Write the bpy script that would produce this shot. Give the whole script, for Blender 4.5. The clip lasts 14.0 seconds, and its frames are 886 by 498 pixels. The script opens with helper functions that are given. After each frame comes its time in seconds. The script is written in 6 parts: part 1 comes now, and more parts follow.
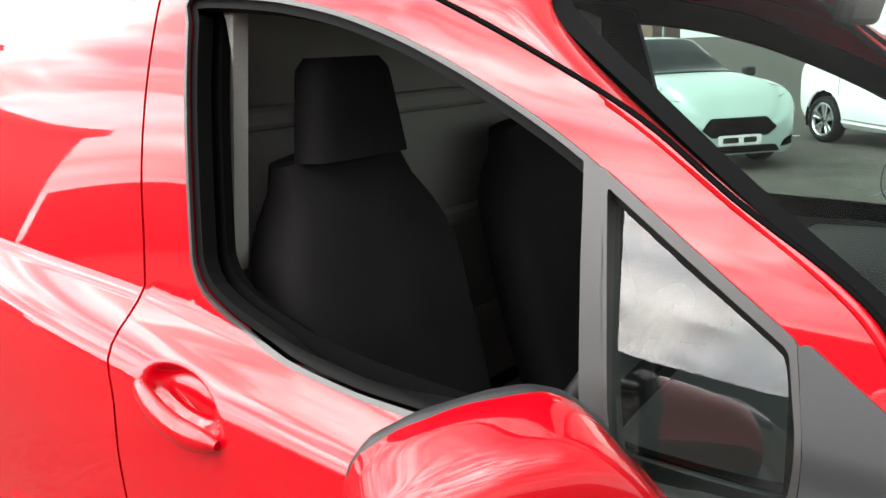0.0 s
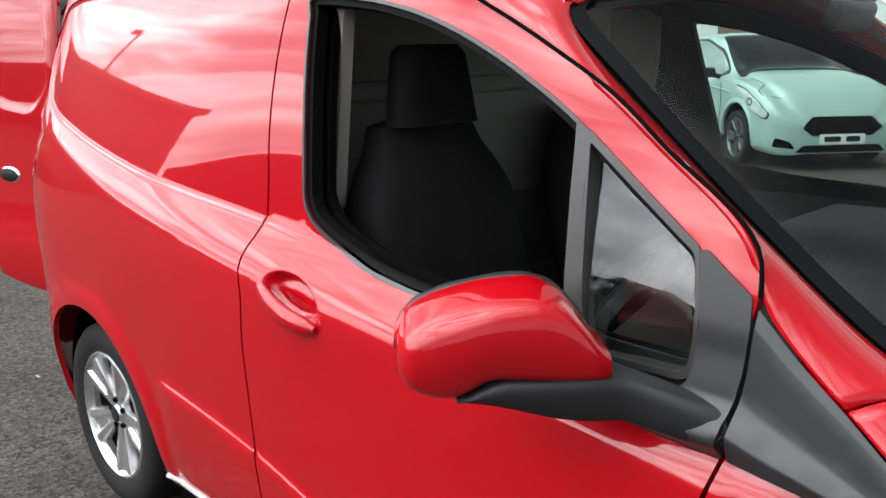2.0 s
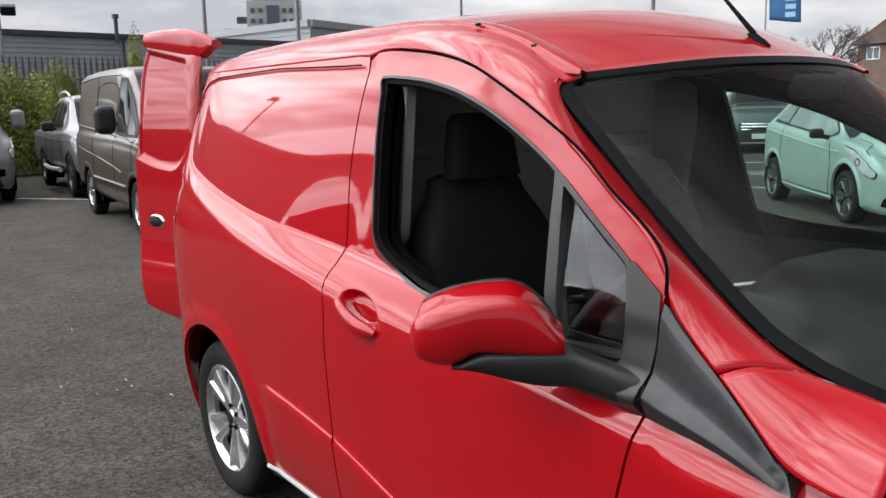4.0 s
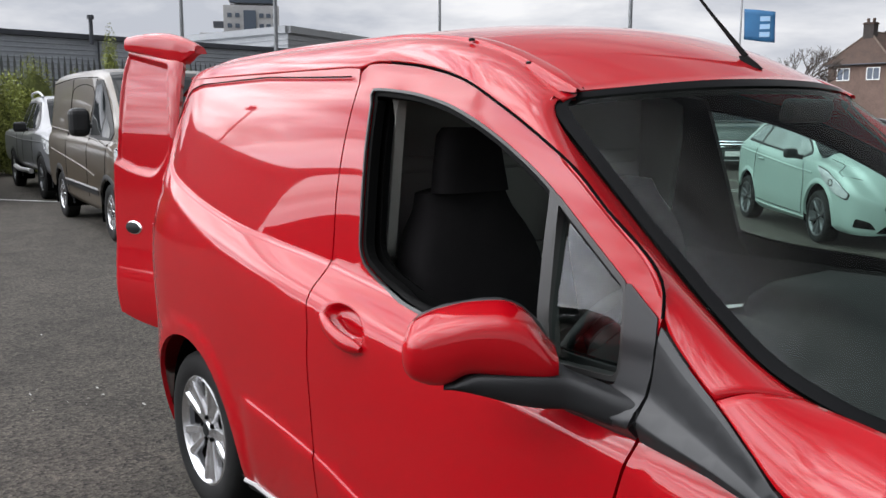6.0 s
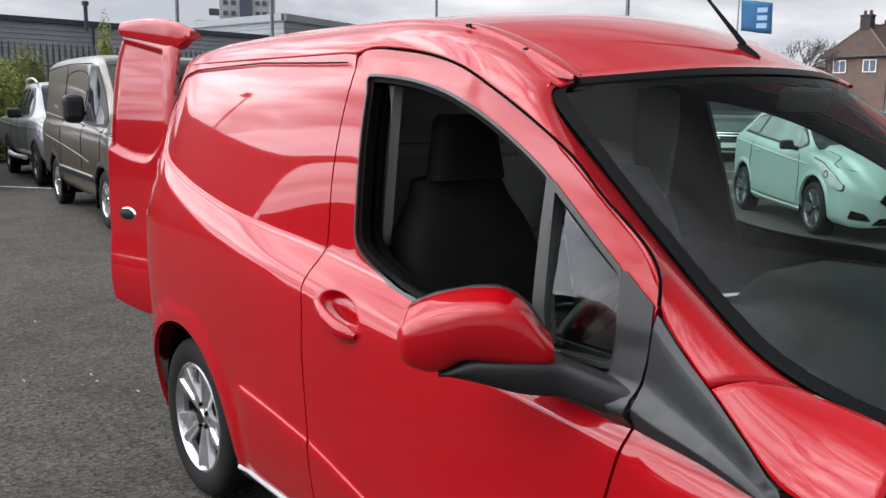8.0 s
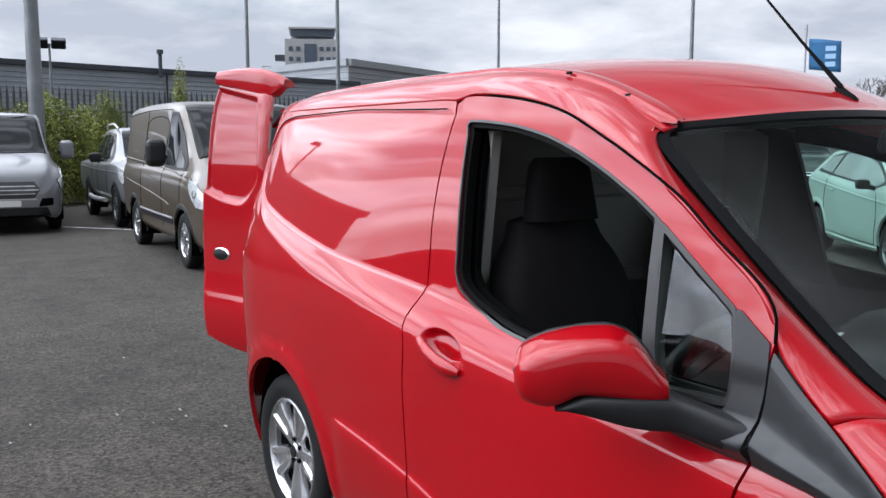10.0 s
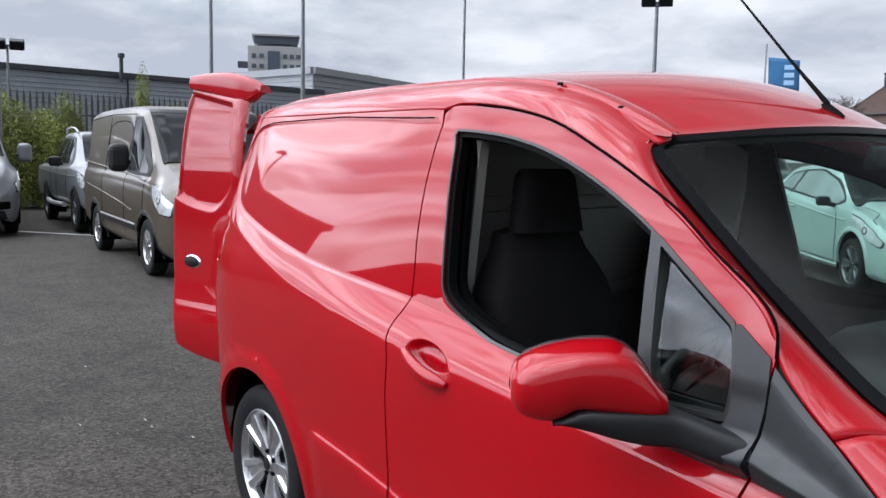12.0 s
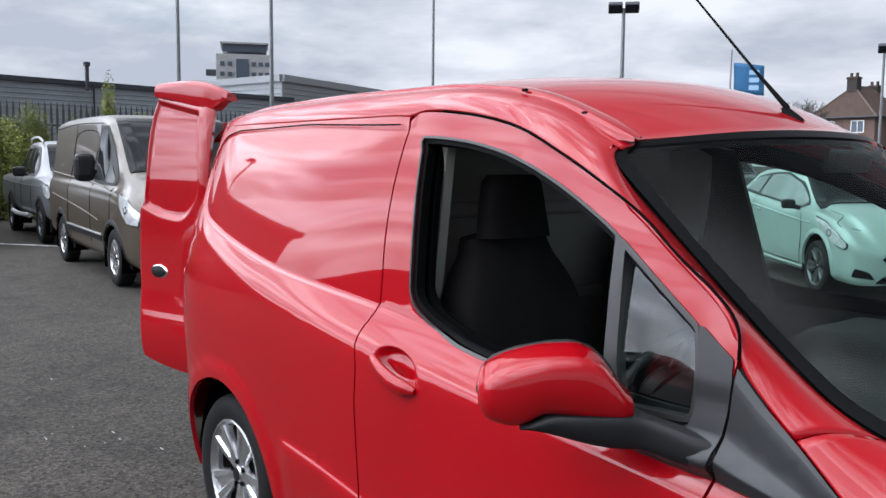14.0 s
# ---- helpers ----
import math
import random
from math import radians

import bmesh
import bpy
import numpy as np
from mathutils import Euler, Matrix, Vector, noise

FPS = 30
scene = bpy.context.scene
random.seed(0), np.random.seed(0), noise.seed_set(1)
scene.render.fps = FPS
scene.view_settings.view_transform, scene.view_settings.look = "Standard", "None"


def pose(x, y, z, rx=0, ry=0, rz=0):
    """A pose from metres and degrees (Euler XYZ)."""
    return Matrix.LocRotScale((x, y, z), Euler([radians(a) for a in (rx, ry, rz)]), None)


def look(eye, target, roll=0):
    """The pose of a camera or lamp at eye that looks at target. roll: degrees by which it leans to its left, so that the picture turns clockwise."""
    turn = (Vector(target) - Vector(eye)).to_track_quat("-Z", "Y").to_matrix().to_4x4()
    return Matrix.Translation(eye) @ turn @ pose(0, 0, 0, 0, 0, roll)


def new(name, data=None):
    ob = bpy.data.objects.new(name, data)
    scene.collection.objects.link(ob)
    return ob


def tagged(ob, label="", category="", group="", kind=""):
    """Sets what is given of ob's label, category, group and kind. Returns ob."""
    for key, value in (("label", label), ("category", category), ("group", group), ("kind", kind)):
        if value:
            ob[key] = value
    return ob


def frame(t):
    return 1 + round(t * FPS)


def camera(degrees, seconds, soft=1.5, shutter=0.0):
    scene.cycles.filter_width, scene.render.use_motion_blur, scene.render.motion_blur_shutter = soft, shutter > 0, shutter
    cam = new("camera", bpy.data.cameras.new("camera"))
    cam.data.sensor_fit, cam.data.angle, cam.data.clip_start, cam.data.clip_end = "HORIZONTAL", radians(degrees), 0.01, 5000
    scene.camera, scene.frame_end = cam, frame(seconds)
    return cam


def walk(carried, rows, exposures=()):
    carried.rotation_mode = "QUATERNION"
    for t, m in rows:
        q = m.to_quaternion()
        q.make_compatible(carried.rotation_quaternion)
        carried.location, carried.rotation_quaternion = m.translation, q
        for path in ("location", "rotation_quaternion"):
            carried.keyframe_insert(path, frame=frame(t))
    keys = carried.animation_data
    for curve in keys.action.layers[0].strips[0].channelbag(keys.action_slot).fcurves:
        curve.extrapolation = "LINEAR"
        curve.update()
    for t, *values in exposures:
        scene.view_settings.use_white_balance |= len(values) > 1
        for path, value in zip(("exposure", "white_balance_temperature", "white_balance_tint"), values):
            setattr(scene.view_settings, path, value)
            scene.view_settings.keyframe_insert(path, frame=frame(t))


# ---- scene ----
cam = camera(53.9, 14.0)
PATH = [
    (0, (2.319, -1.613, 1.488), (1.092, -0.100, 1.034), -2.3),
    (0.5, (2.500, -1.677, 1.497), (1.187, -0.251, 1.005), -1.0),
    (1, (2.526, -1.769, 1.511), (1.173, -0.383, 1.012), -0.5),
    (1.5, (2.513, -1.838, 1.499), (1.16, -0.449, 1.007), -0.2),
    (2, (2.676, -1.873, 1.493), (1.278, -0.523, 1.019), -0.7),
    (2.5, (3.025, -1.902, 1.521), (1.481, -0.695, 1.122), -2.2),
    (3, (3.2, -1.991, 1.501), (1.596, -0.853, 1.143), -1.9),
    (5.5, (3.137, -2.049, 1.517), (1.563, -0.853, 1.211), -0.3),
    (6, (3.135, -2.052, 1.518), (1.569, -0.846, 1.209), 0.1),
    (6.5, (3.132, -2.051, 1.514), (1.576, -0.836, 1.192), 0.4),
    (7, (3.128, -2.047, 1.511), (1.576, -0.831, 1.18), 0.5),
    (7.5, (3.131, -2.045, 1.511), (1.578, -0.829, 1.178), 0.5),
    (8, (3.129, -2.048, 1.51), (1.573, -0.836, 1.178), 0.5),
    (8.5, (3.144, -2.06, 1.512), (1.533, -0.919, 1.195), -0.2),
    (8.7, (3.163, -2.078, 1.521), (1.518, -0.98, 1.219), -0.7),
    (11, (3.075, -2.218, 1.515), (1.444, -1.08, 1.311), 0.6),
    (11.5, (3.06, -2.22, 1.515), (1.445, -1.058, 1.31), 1.1),
    (12, (3.057, -2.222, 1.513), (1.458, -1.039, 1.297), 1.1),
    (12.5, (3.059, -2.224, 1.511), (1.469, -1.032, 1.289), 1.2),
    (13, (3.062, -2.221, 1.512), (1.482, -1.015, 1.295), 1.1),
    (13.5, (3.064, -2.217, 1.511), (1.495, -0.994, 1.302), 0.9),
    (14, (3.067, -2.214, 1.513), (1.506, -0.979, 1.313), 0.6),
]
EXPOSURES = [(0.0, 1.08, 7400, 10), (0.5, 0.80, 7200, 10), (1.0, 0.62, 7000, 10), (1.5, 0.36, 7000, 10), (2.0, 0.35, 6950, 10), (2.5, 0.3, 6950, 10), (3.0, -0.04, 7000, 10), (5.5, -0.08, 6850, 10), (8.0, -0.04, 6800, 10), (8.7, 0.03, 6600, 10), (11.0, -0.08, 6350, 10), (14.0, -0.10, 6350, 10)]
walk(cam, [(t, look(eye, target, roll)) for t, eye, target, roll in PATH], EXPOSURES)

# ---- world and sun ----
SUN_AZ, SUN_EL = -125.0, 48.0
world = bpy.data.worlds.new("world")
scene.world = world
world.use_nodes = True
wn, wl = world.node_tree.nodes, world.node_tree.links
wn.clear()
w_out = wn.new("ShaderNodeOutputWorld")
w_bg = wn.new("ShaderNodeBackground")
sky = wn.new("ShaderNodeTexSky")
sky.sky_type, sky.sun_disc = "NISHITA", False
sky.sun_elevation, sky.sun_rotation = radians(SUN_EL), radians(90 - SUN_AZ)
w_dim = wn.new("ShaderNodeMix")
w_dim.data_type, w_dim.blend_type = "RGBA", "MULTIPLY"
w_dim.inputs[0].default_value = 1.0
w_dim.inputs[7].default_value = (0.10, 0.10, 0.10, 1)
w_tc = wn.new("ShaderNodeTexCoord")
w_map = wn.new("ShaderNodeMapping")
w_map.inputs["Scale"].default_value = (1.0, 1.0, 3.6)
w_map.inputs["Location"].default_value = (0.3, 0.8, 0.0)
w_n1 = wn.new("ShaderNodeTexNoise")
w_n1.inputs["Scale"].default_value, w_n1.inputs["Detail"].default_value = 2.6, 7.0
w_n1.inputs["Roughness"].default_value, w_n1.inputs["Distortion"].default_value = 0.55, 0.15
w_cov = wn.new("ShaderNodeValToRGB")
w_cov.color_ramp.elements[0].position, w_cov.color_ramp.elements[1].position = 0.20, 0.40
w_n2 = wn.new("ShaderNodeTexNoise")
w_n2.inputs["Scale"].default_value, w_n2.inputs["Detail"].default_value = 3.6, 9.0
w_n2.inputs["Roughness"].default_value = 0.55
w_n2.inputs["Distortion"].default_value = 0.15
w_shade = wn.new("ShaderNodeValToRGB")
w_shade.color_ramp.elements[0].position, w_shade.color_ramp.elements[0].color = 0.38, (0.57, 0.62, 0.725, 1)
w_shade.color_ramp.elements[1].position, w_shade.color_ramp.elements[1].color = 0.62, (1.00, 1.035, 1.11, 1)
w_mix = wn.new("ShaderNodeMix")
w_mix.data_type = "RGBA"
wl.new(w_tc.outputs["Generated"], w_map.inputs["Vector"])
for n in (w_n1, w_n2):
    wl.new(w_map.outputs["Vector"], n.inputs["Vector"])
wl.new(w_n1.outputs["Fac"], w_cov.inputs["Fac"])
wl.new(w_n2.outputs["Fac"], w_shade.inputs["Fac"])
wl.new(sky.outputs["Color"], w_dim.inputs[6])
wl.new(w_cov.outputs["Color"], w_mix.inputs[0])
wl.new(w_dim.outputs[2], w_mix.inputs[6])
wl.new(w_shade.outputs["Color"], w_mix.inputs[7])
# thin cloud is brightest round the sun
sa, se = radians(SUN_AZ), radians(SUN_EL)
w_dot = wn.new("ShaderNodeVectorMath")
w_dot.operation = "DOT_PRODUCT"
w_dot.inputs[1].default_value = (math.cos(sa) * math.cos(se), math.sin(sa) * math.cos(se), math.sin(se))
w_glow = wn.new("ShaderNodeMapRange")
w_glow.interpolation_type = "SMOOTHSTEP"
w_glow.inputs["From Min"].default_value, w_glow.inputs["From Max"].default_value = 0.38, 0.95
w_glow.inputs["To Min"].default_value, w_glow.inputs["To Max"].default_value = 0.98, 5.9
wl.new(w_tc.outputs["Generated"], w_dot.inputs[0])
wl.new(w_dot.outputs["Value"], w_glow.inputs["Value"])
wl.new(w_mix.outputs[2], w_bg.inputs["Color"])
# broken cloud stands out most against the bright part of the sky
w_n3 = wn.new("ShaderNodeTexNoise")
w_n3.inputs["Scale"].default_value, w_n3.inputs["Detail"].default_value = 5.5, 7.0
w_n3.inputs["Roughness"].default_value, w_n3.inputs["Distortion"].default_value = 0.55, 0.7
w_lit = wn.new("ShaderNodeMapRange")
w_lit.inputs["From Min"].default_value, w_lit.inputs["From Max"].default_value = 0.36, 0.64
w_lit.inputs["To Min"].default_value, w_lit.inputs["To Max"].default_value = 0.35, 1.6
w_over, w_part, w_sum = (wn.new("ShaderNodeMath") for _ in range(3))
w_over.operation, w_part.operation, w_sum.operation = "SUBTRACT", "MULTIPLY", "ADD"
w_over.inputs[1].default_value = 0.98
# the cloud thins towards the zenith
w_sep = wn.new("ShaderNodeSeparateXYZ")
w_high = wn.new("ShaderNodeMapRange")
w_high.interpolation_type = "SMOOTHSTEP"
w_high.inputs["From Min"].default_value, w_high.inputs["From Max"].default_value = 0.22, 0.75
w_high.inputs["To Min"].default_value, w_high.inputs["To Max"].default_value = 0.98, 0.5
wl.new(w_tc.outputs["Generated"], w_sep.inputs["Vector"])
wl.new(w_sep.outputs["Z"], w_high.inputs["Value"])
wl.new(w_high.outputs["Result"], w_sum.inputs[1])
wl.new(w_map.outputs["Vector"], w_n3.inputs["Vector"])
wl.new(w_n3.outputs["Fac"], w_lit.inputs["Value"])
wl.new(w_glow.outputs["Result"], w_over.inputs[0])
wl.new(w_over.outputs["Value"], w_part.inputs[0])
wl.new(w_lit.outputs["Result"], w_part.inputs[1])
wl.new(w_part.outputs["Value"], w_sum.inputs[0])
wl.new(w_sum.outputs["Value"], w_bg.inputs["Strength"])
wl.new(w_bg.outputs["Background"], w_out.inputs["Surface"])
sun = new("sun", bpy.data.lights.new("sun", "SUN"))
sun.data.energy, sun.data.angle, sun.data.color = 0.3, radians(45), (1.0, 0.96, 0.9)
sun.matrix_basis = look((0, 0, 0), (-math.cos(sa) * math.cos(se), -math.sin(sa) * math.cos(se), -math.sin(se)))


# ---- materials ----
def mat(name, base, rough=0.5, metal=0.0, coat=0.0, coat_rough=0.03, var=0.0, var_scale=3.0, grain=0.0, grain_scale=200.0, bump=0.0, spec=None, rough_var=0.0):
    """A plain surface with two scales of uneven colour and fine relief."""
    m = bpy.data.materials.new(name)
    m.use_nodes = True
    nt = m.node_tree
    b = nt.nodes["Principled BSDF"]
    b.inputs["Base Color"].default_value = (*base, 1)
    b.inputs["Roughness"].default_value = rough
    b.inputs["Metallic"].default_value = metal
    b.inputs["Coat Weight"].default_value = coat
    b.inputs["Coat Roughness"].default_value = coat_rough
    b.inputs["Coat IOR"].default_value = 1.5
    if spec is not None:
        b.inputs["Specular IOR Level"].default_value = spec
    tc = nt.nodes.new("ShaderNodeTexCoord")

    def noise_node(scale, detail):
        n = nt.nodes.new("ShaderNodeTexNoise")
        n.inputs["Scale"].default_value, n.inputs["Detail"].default_value = scale, detail
        nt.links.new(tc.outputs["Object"], n.inputs["Vector"])
        return n

    last = None
    for amount, scale, detail in ((var, var_scale, 5.0), (grain, grain_scale, 3.0)):
        if amount <= 0:
            continue
        n = noise_node(scale, detail)
        ramp = nt.nodes.new("ShaderNodeMapRange")
        ramp.inputs["From Min"].default_value, ramp.inputs["From Max"].default_value = 0.3, 0.7
        ramp.inputs["To Min"].default_value, ramp.inputs["To Max"].default_value = 1 - amount, 1 + amount
        nt.links.new(n.outputs["Fac"], ramp.inputs["Value"])
        mix = nt.nodes.new("ShaderNodeMix")
        mix.data_type, mix.blend_type = "RGBA", "MULTIPLY"
        mix.inputs[0].default_value = 1.0
        if last is None:
            mix.inputs[6].default_value = (*base, 1)
        else:
            nt.links.new(last, mix.inputs[6])
        nt.links.new(ramp.outputs["Result"], mix.inputs[7])
        last = mix.outputs[2]
        if bump and amount == grain:
            bp = nt.nodes.new("ShaderNodeBump")
            bp.inputs["Strength"].default_value, bp.inputs["Distance"].default_value = bump, 0.002
            nt.links.new(n.outputs["Fac"], bp.inputs["Height"])
            nt.links.new(bp.outputs["Normal"], b.inputs["Normal"])
    if last is not None:
        nt.links.new(last, b.inputs["Base Color"])
    if rough_var:
        n = noise_node(6.0, 6.0)
        rr = nt.nodes.new("ShaderNodeMapRange")
        rr.inputs["To Min"].default_value, rr.inputs["To Max"].default_value = max(rough - rough_var, 0), rough + rough_var
        nt.links.new(n.outputs["Fac"], rr.inputs["Value"])
        nt.links.new(rr.outputs["Result"], b.inputs["Roughness"])
    return m


def glass(name, tint, ior=1.5, rough=0.0, top=0.95):
    """A thin pane: clear tinted sheet with a Fresnel gloss on it."""
    m = bpy.data.materials.new(name)
    m.use_nodes = True
    nt = m.node_tree
    nt.nodes.clear()
    out = nt.nodes.new("ShaderNodeOutputMaterial")
    mix = nt.nodes.new("ShaderNodeMixShader")
    tr = nt.nodes.new("ShaderNodeBsdfTransparent")
    gl = nt.nodes.new("ShaderNodeBsdfGlossy")
    lw = nt.nodes.new("ShaderNodeLayerWeight")
    lw.inputs["Blend"].default_value = 0.5
    pw = nt.nodes.new("ShaderNodeMath")
    pw.operation, pw.inputs[1].default_value = "POWER", 5.0
    fr = nt.nodes.new("ShaderNodeMapRange")
    f0 = ((ior - 1) / (ior + 1)) ** 2
    fr.inputs["To Min"].default_value, fr.inputs["To Max"].default_value = f0, top
    nt.links.new(lw.outputs["Facing"], pw.inputs[0])
    nt.links.new(pw.outputs["Value"], fr.inputs["Value"])
    tr.inputs["Color"].default_value = (*tint, 1)
    gl.inputs["Roughness"].default_value = rough
    nt.links.new(fr.outputs["Result"], mix.inputs["Fac"])
    nt.links.new(tr.outputs["BSDF"], mix.inputs[1])
    nt.links.new(gl.outputs["BSDF"], mix.inputs[2])
    nt.links.new(mix.outputs["Shader"], out.inputs["Surface"])
    return m


RED = mat("red_paint", (0.345, 0.0004, 0.005), 0.4, 0.0, 1.0, 0.022, spec=0.05, var=0.03, var_scale=2.0, grain=0.05, grain_scale=900.0)
RED.node_tree.nodes["Principled BSDF"].inputs["Coat IOR"].default_value = 1.49
BLACK_PLASTIC = mat("black_plastic", (0.011, 0.0115, 0.0125), 0.45, var=0.12, var_scale=8.0, grain=0.08, grain_scale=700.0, bump=0.03, spec=0.3)
GREY_PLASTIC = mat("grey_plastic", (0.018, 0.019, 0.0205), 0.42, var=0.1, var_scale=6.0, grain=0.08, grain_scale=700.0, bump=0.03)
SEAL = mat("rubber_seal", (0.004, 0.004, 0.004), 0.6, var=0.1, spec=0.05)
FRIT = mat("screen_frit", (0.003, 0.0033, 0.0037), 0.4, var=0.1, spec=0.06)
SEAL_GREY = mat("satin_seal", (0.028, 0.0275, 0.027), 0.38, var=0.12, var_scale=9.0)
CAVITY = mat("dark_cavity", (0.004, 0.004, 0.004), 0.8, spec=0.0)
TYRE = mat("tyre_rubber", (0.011, 0.011, 0.011), 0.75, spec=0.2, var=0.2, var_scale=10.0, grain=0.2, grain_scale=300.0, bump=0.1)
ALLOY = mat("alloy", (0.58, 0.58, 0.59), 0.26, 0.9, var=0.06, var_scale=12.0)
ALLOY_DARK = mat("dark_alloy", (0.13, 0.135, 0.14), 0.32, 0.7, var=0.1)
CHROME = mat("chrome", (0.85, 0.85, 0.86), 0.08, 1.0)
FABRIC = mat("seat_fabric", (0.012, 0.011, 0.0115), 0.9, var=0.2, var_scale=6.0, grain=0.3, grain_scale=500.0, bump=0.3, spec=0.1)
TRIM_GREY = mat("cabin_trim", (0.30, 0.29, 0.27), 0.6, var=0.08, var_scale=4.0, grain=0.1, grain_scale=400.0, bump=0.1)
DASH = mat("dash_plastic", (0.007, 0.0078, 0.008), 0.6, var=0.15, var_scale=5.0, grain=0.08, grain_scale=500.0, bump=0.03, spec=0.25)
BULKHEAD = mat("bulkhead_steel", (0.20, 0.19, 0.18), 0.55, var=0.08, var_scale=3.0)
SCREEN_GLASS = glass("screen_glass", (0.70, 0.82, 0.78), 1.33, top=0.22)
SIDE_GLASS = glass("side_glass", (0.72, 0.84, 0.80), 1.75)
WHITE = mat("white_paint", (0.75, 0.75, 0.74), 0.5, var=0.08, var_scale=4.0)


# ---- mesh helpers ----
from mathutils.geometry import delaunay_2d_cdt


def smooth(a, b, v):
    k = min(max((v - a) / (b - a), 0.0), 1.0)
    return k * k * (3 - 2 * k)


class Curve1:
    """A monotone cubic through given knots."""

    def __init__(self, *knots):
        self.x, self.y = np.array([k[0] for k in knots], float), np.array([k[1] for k in knots], float)
        h, d = np.diff(self.x), np.diff(self.y) / np.diff(self.x)
        m = np.zeros(len(self.x))
        m[0], m[-1] = d[0], d[-1]
        for i in range(1, len(d)):
            if d[i - 1] * d[i] > 0:
                w1, w2 = 2 * h[i] + h[i - 1], h[i] + 2 * h[i - 1]
                m[i] = (w1 + w2) / (w1 / d[i - 1] + w2 / d[i])
        self.m = m

    def __call__(self, v):
        v = min(max(v, self.x[0]), self.x[-1])
        i = min(max(int(np.searchsorted(self.x, v)) - 1, 0), len(self.x) - 2)
        h = self.x[i + 1] - self.x[i]
        t = (v - self.x[i]) / h
        return float((1 + 2 * t) * (1 - t) ** 2 * self.y[i] + t * (1 - t) ** 2 * h * self.m[i] + t * t * (3 - 2 * t) * self.y[i + 1] + t * t * (t - 1) * h * self.m[i + 1])


def spline(points, step=0.02, closed=False, tension=1.0):
    """Points along a Catmull-Rom curve through the given ones, about step apart (any dimension)."""
    p = [np.array(q, float) for q in points]
    n, out = len(p), []
    for i in range(n if closed else n - 1):
        if closed:
            a, b, c, d = p[i - 1], p[i], p[(i + 1) % n], p[(i + 2) % n]
        else:
            b, c = p[i], p[i + 1]
            a, d = p[i - 1] if i else 2 * b - c, p[i + 2] if i + 2 < n else 2 * c - b
        k = max(1, int(np.linalg.norm(c - b) / step + 0.5))
        for j in range(k):
            t = j / k
            m1, m2 = tension * (c - a) / 2, tension * (d - b) / 2
            out.append((2 * t**3 - 3 * t * t + 1) * b + (t**3 - 2 * t * t + t) * m1 + (3 * t * t - 2 * t**3) * c + (t**3 - t * t) * m2)
    if not closed:
        out.append(p[-1])
    return out


def evenly(points, n):
    """n points along a smooth curve through the given ones, the same number between each pair."""
    s = spline(points, 0.002)
    return [s[int(i)] * (1 - i % 1) + s[min(int(i) + 1, len(s) - 1)] * (i % 1) for i in np.linspace(0, len(s) - 1, n)]


def rounded(points, radius, step=0.02):
    """A closed polygon with its corners rounded off; radius: one number, or one for each corner."""
    p = [np.array(q, float) for q in points]
    n, out = len(p), []
    for i in range(n):
        a, b, c = p[i - 1], p[i], p[(i + 1) % n]
        r = radius[i] if hasattr(radius, "__len__") else radius
        u, v = a - b, c - b
        lu, lv = np.linalg.norm(u), np.linalg.norm(v)
        r = min(r, lu * 0.48, lv * 0.48)
        if r < 1e-4:
            out.append(b)
            continue
        s, e = b + u / lu * r, b + v / lv * r
        for j in range(7):
            t = j / 6
            out.append((1 - t) ** 2 * s + 2 * t * (1 - t) * b + t * t * e)
    dense = []
    for i in range(len(out)):
        a, b = out[i], out[(i + 1) % len(out)]
        k = max(1, int(np.linalg.norm(b - a) / step + 0.5))
        dense += [a + (b - a) * j / k for j in range(k)]
    return dense


def inside(poly, x, y):
    r, j = False, len(poly) - 1
    for i in range(len(poly)):
        xi, yi, xj, yj = poly[i][0], poly[i][1], poly[j][0], poly[j][1]
        if (yi > y) != (yj > y) and x < (xj - xi) * (y - yi) / (yj - yi) + xi:
            r = not r
        j = i
    return r


def shrink(poly, d):
    """A clockwise outline drawn in by d."""
    out, n = [], len(poly)
    for i in range(n):
        t = np.array(poly[(i + 1) % n], float) - np.array(poly[i - 1], float)
        l = np.linalg.norm(t)
        if l > 1e-6:
            out.append((poly[i][0] + t[1] / l * d, poly[i][1] - t[0] / l * d))
    return out


def edge_distance(poly, x, y):
    """Distance from a point to a closed outline."""
    a = np.array([(q[0], q[1]) for q in poly])
    b = np.roll(a, -1, 0)
    d = b - a
    t = np.clip(((x - a[:, 0]) * d[:, 0] + (y - a[:, 1]) * d[:, 1]) / np.maximum((d * d).sum(1), 1e-12), 0, 1)
    return float(np.sqrt(((a + d * t[:, None] - np.array((x, y))) ** 2).sum(1).min()))


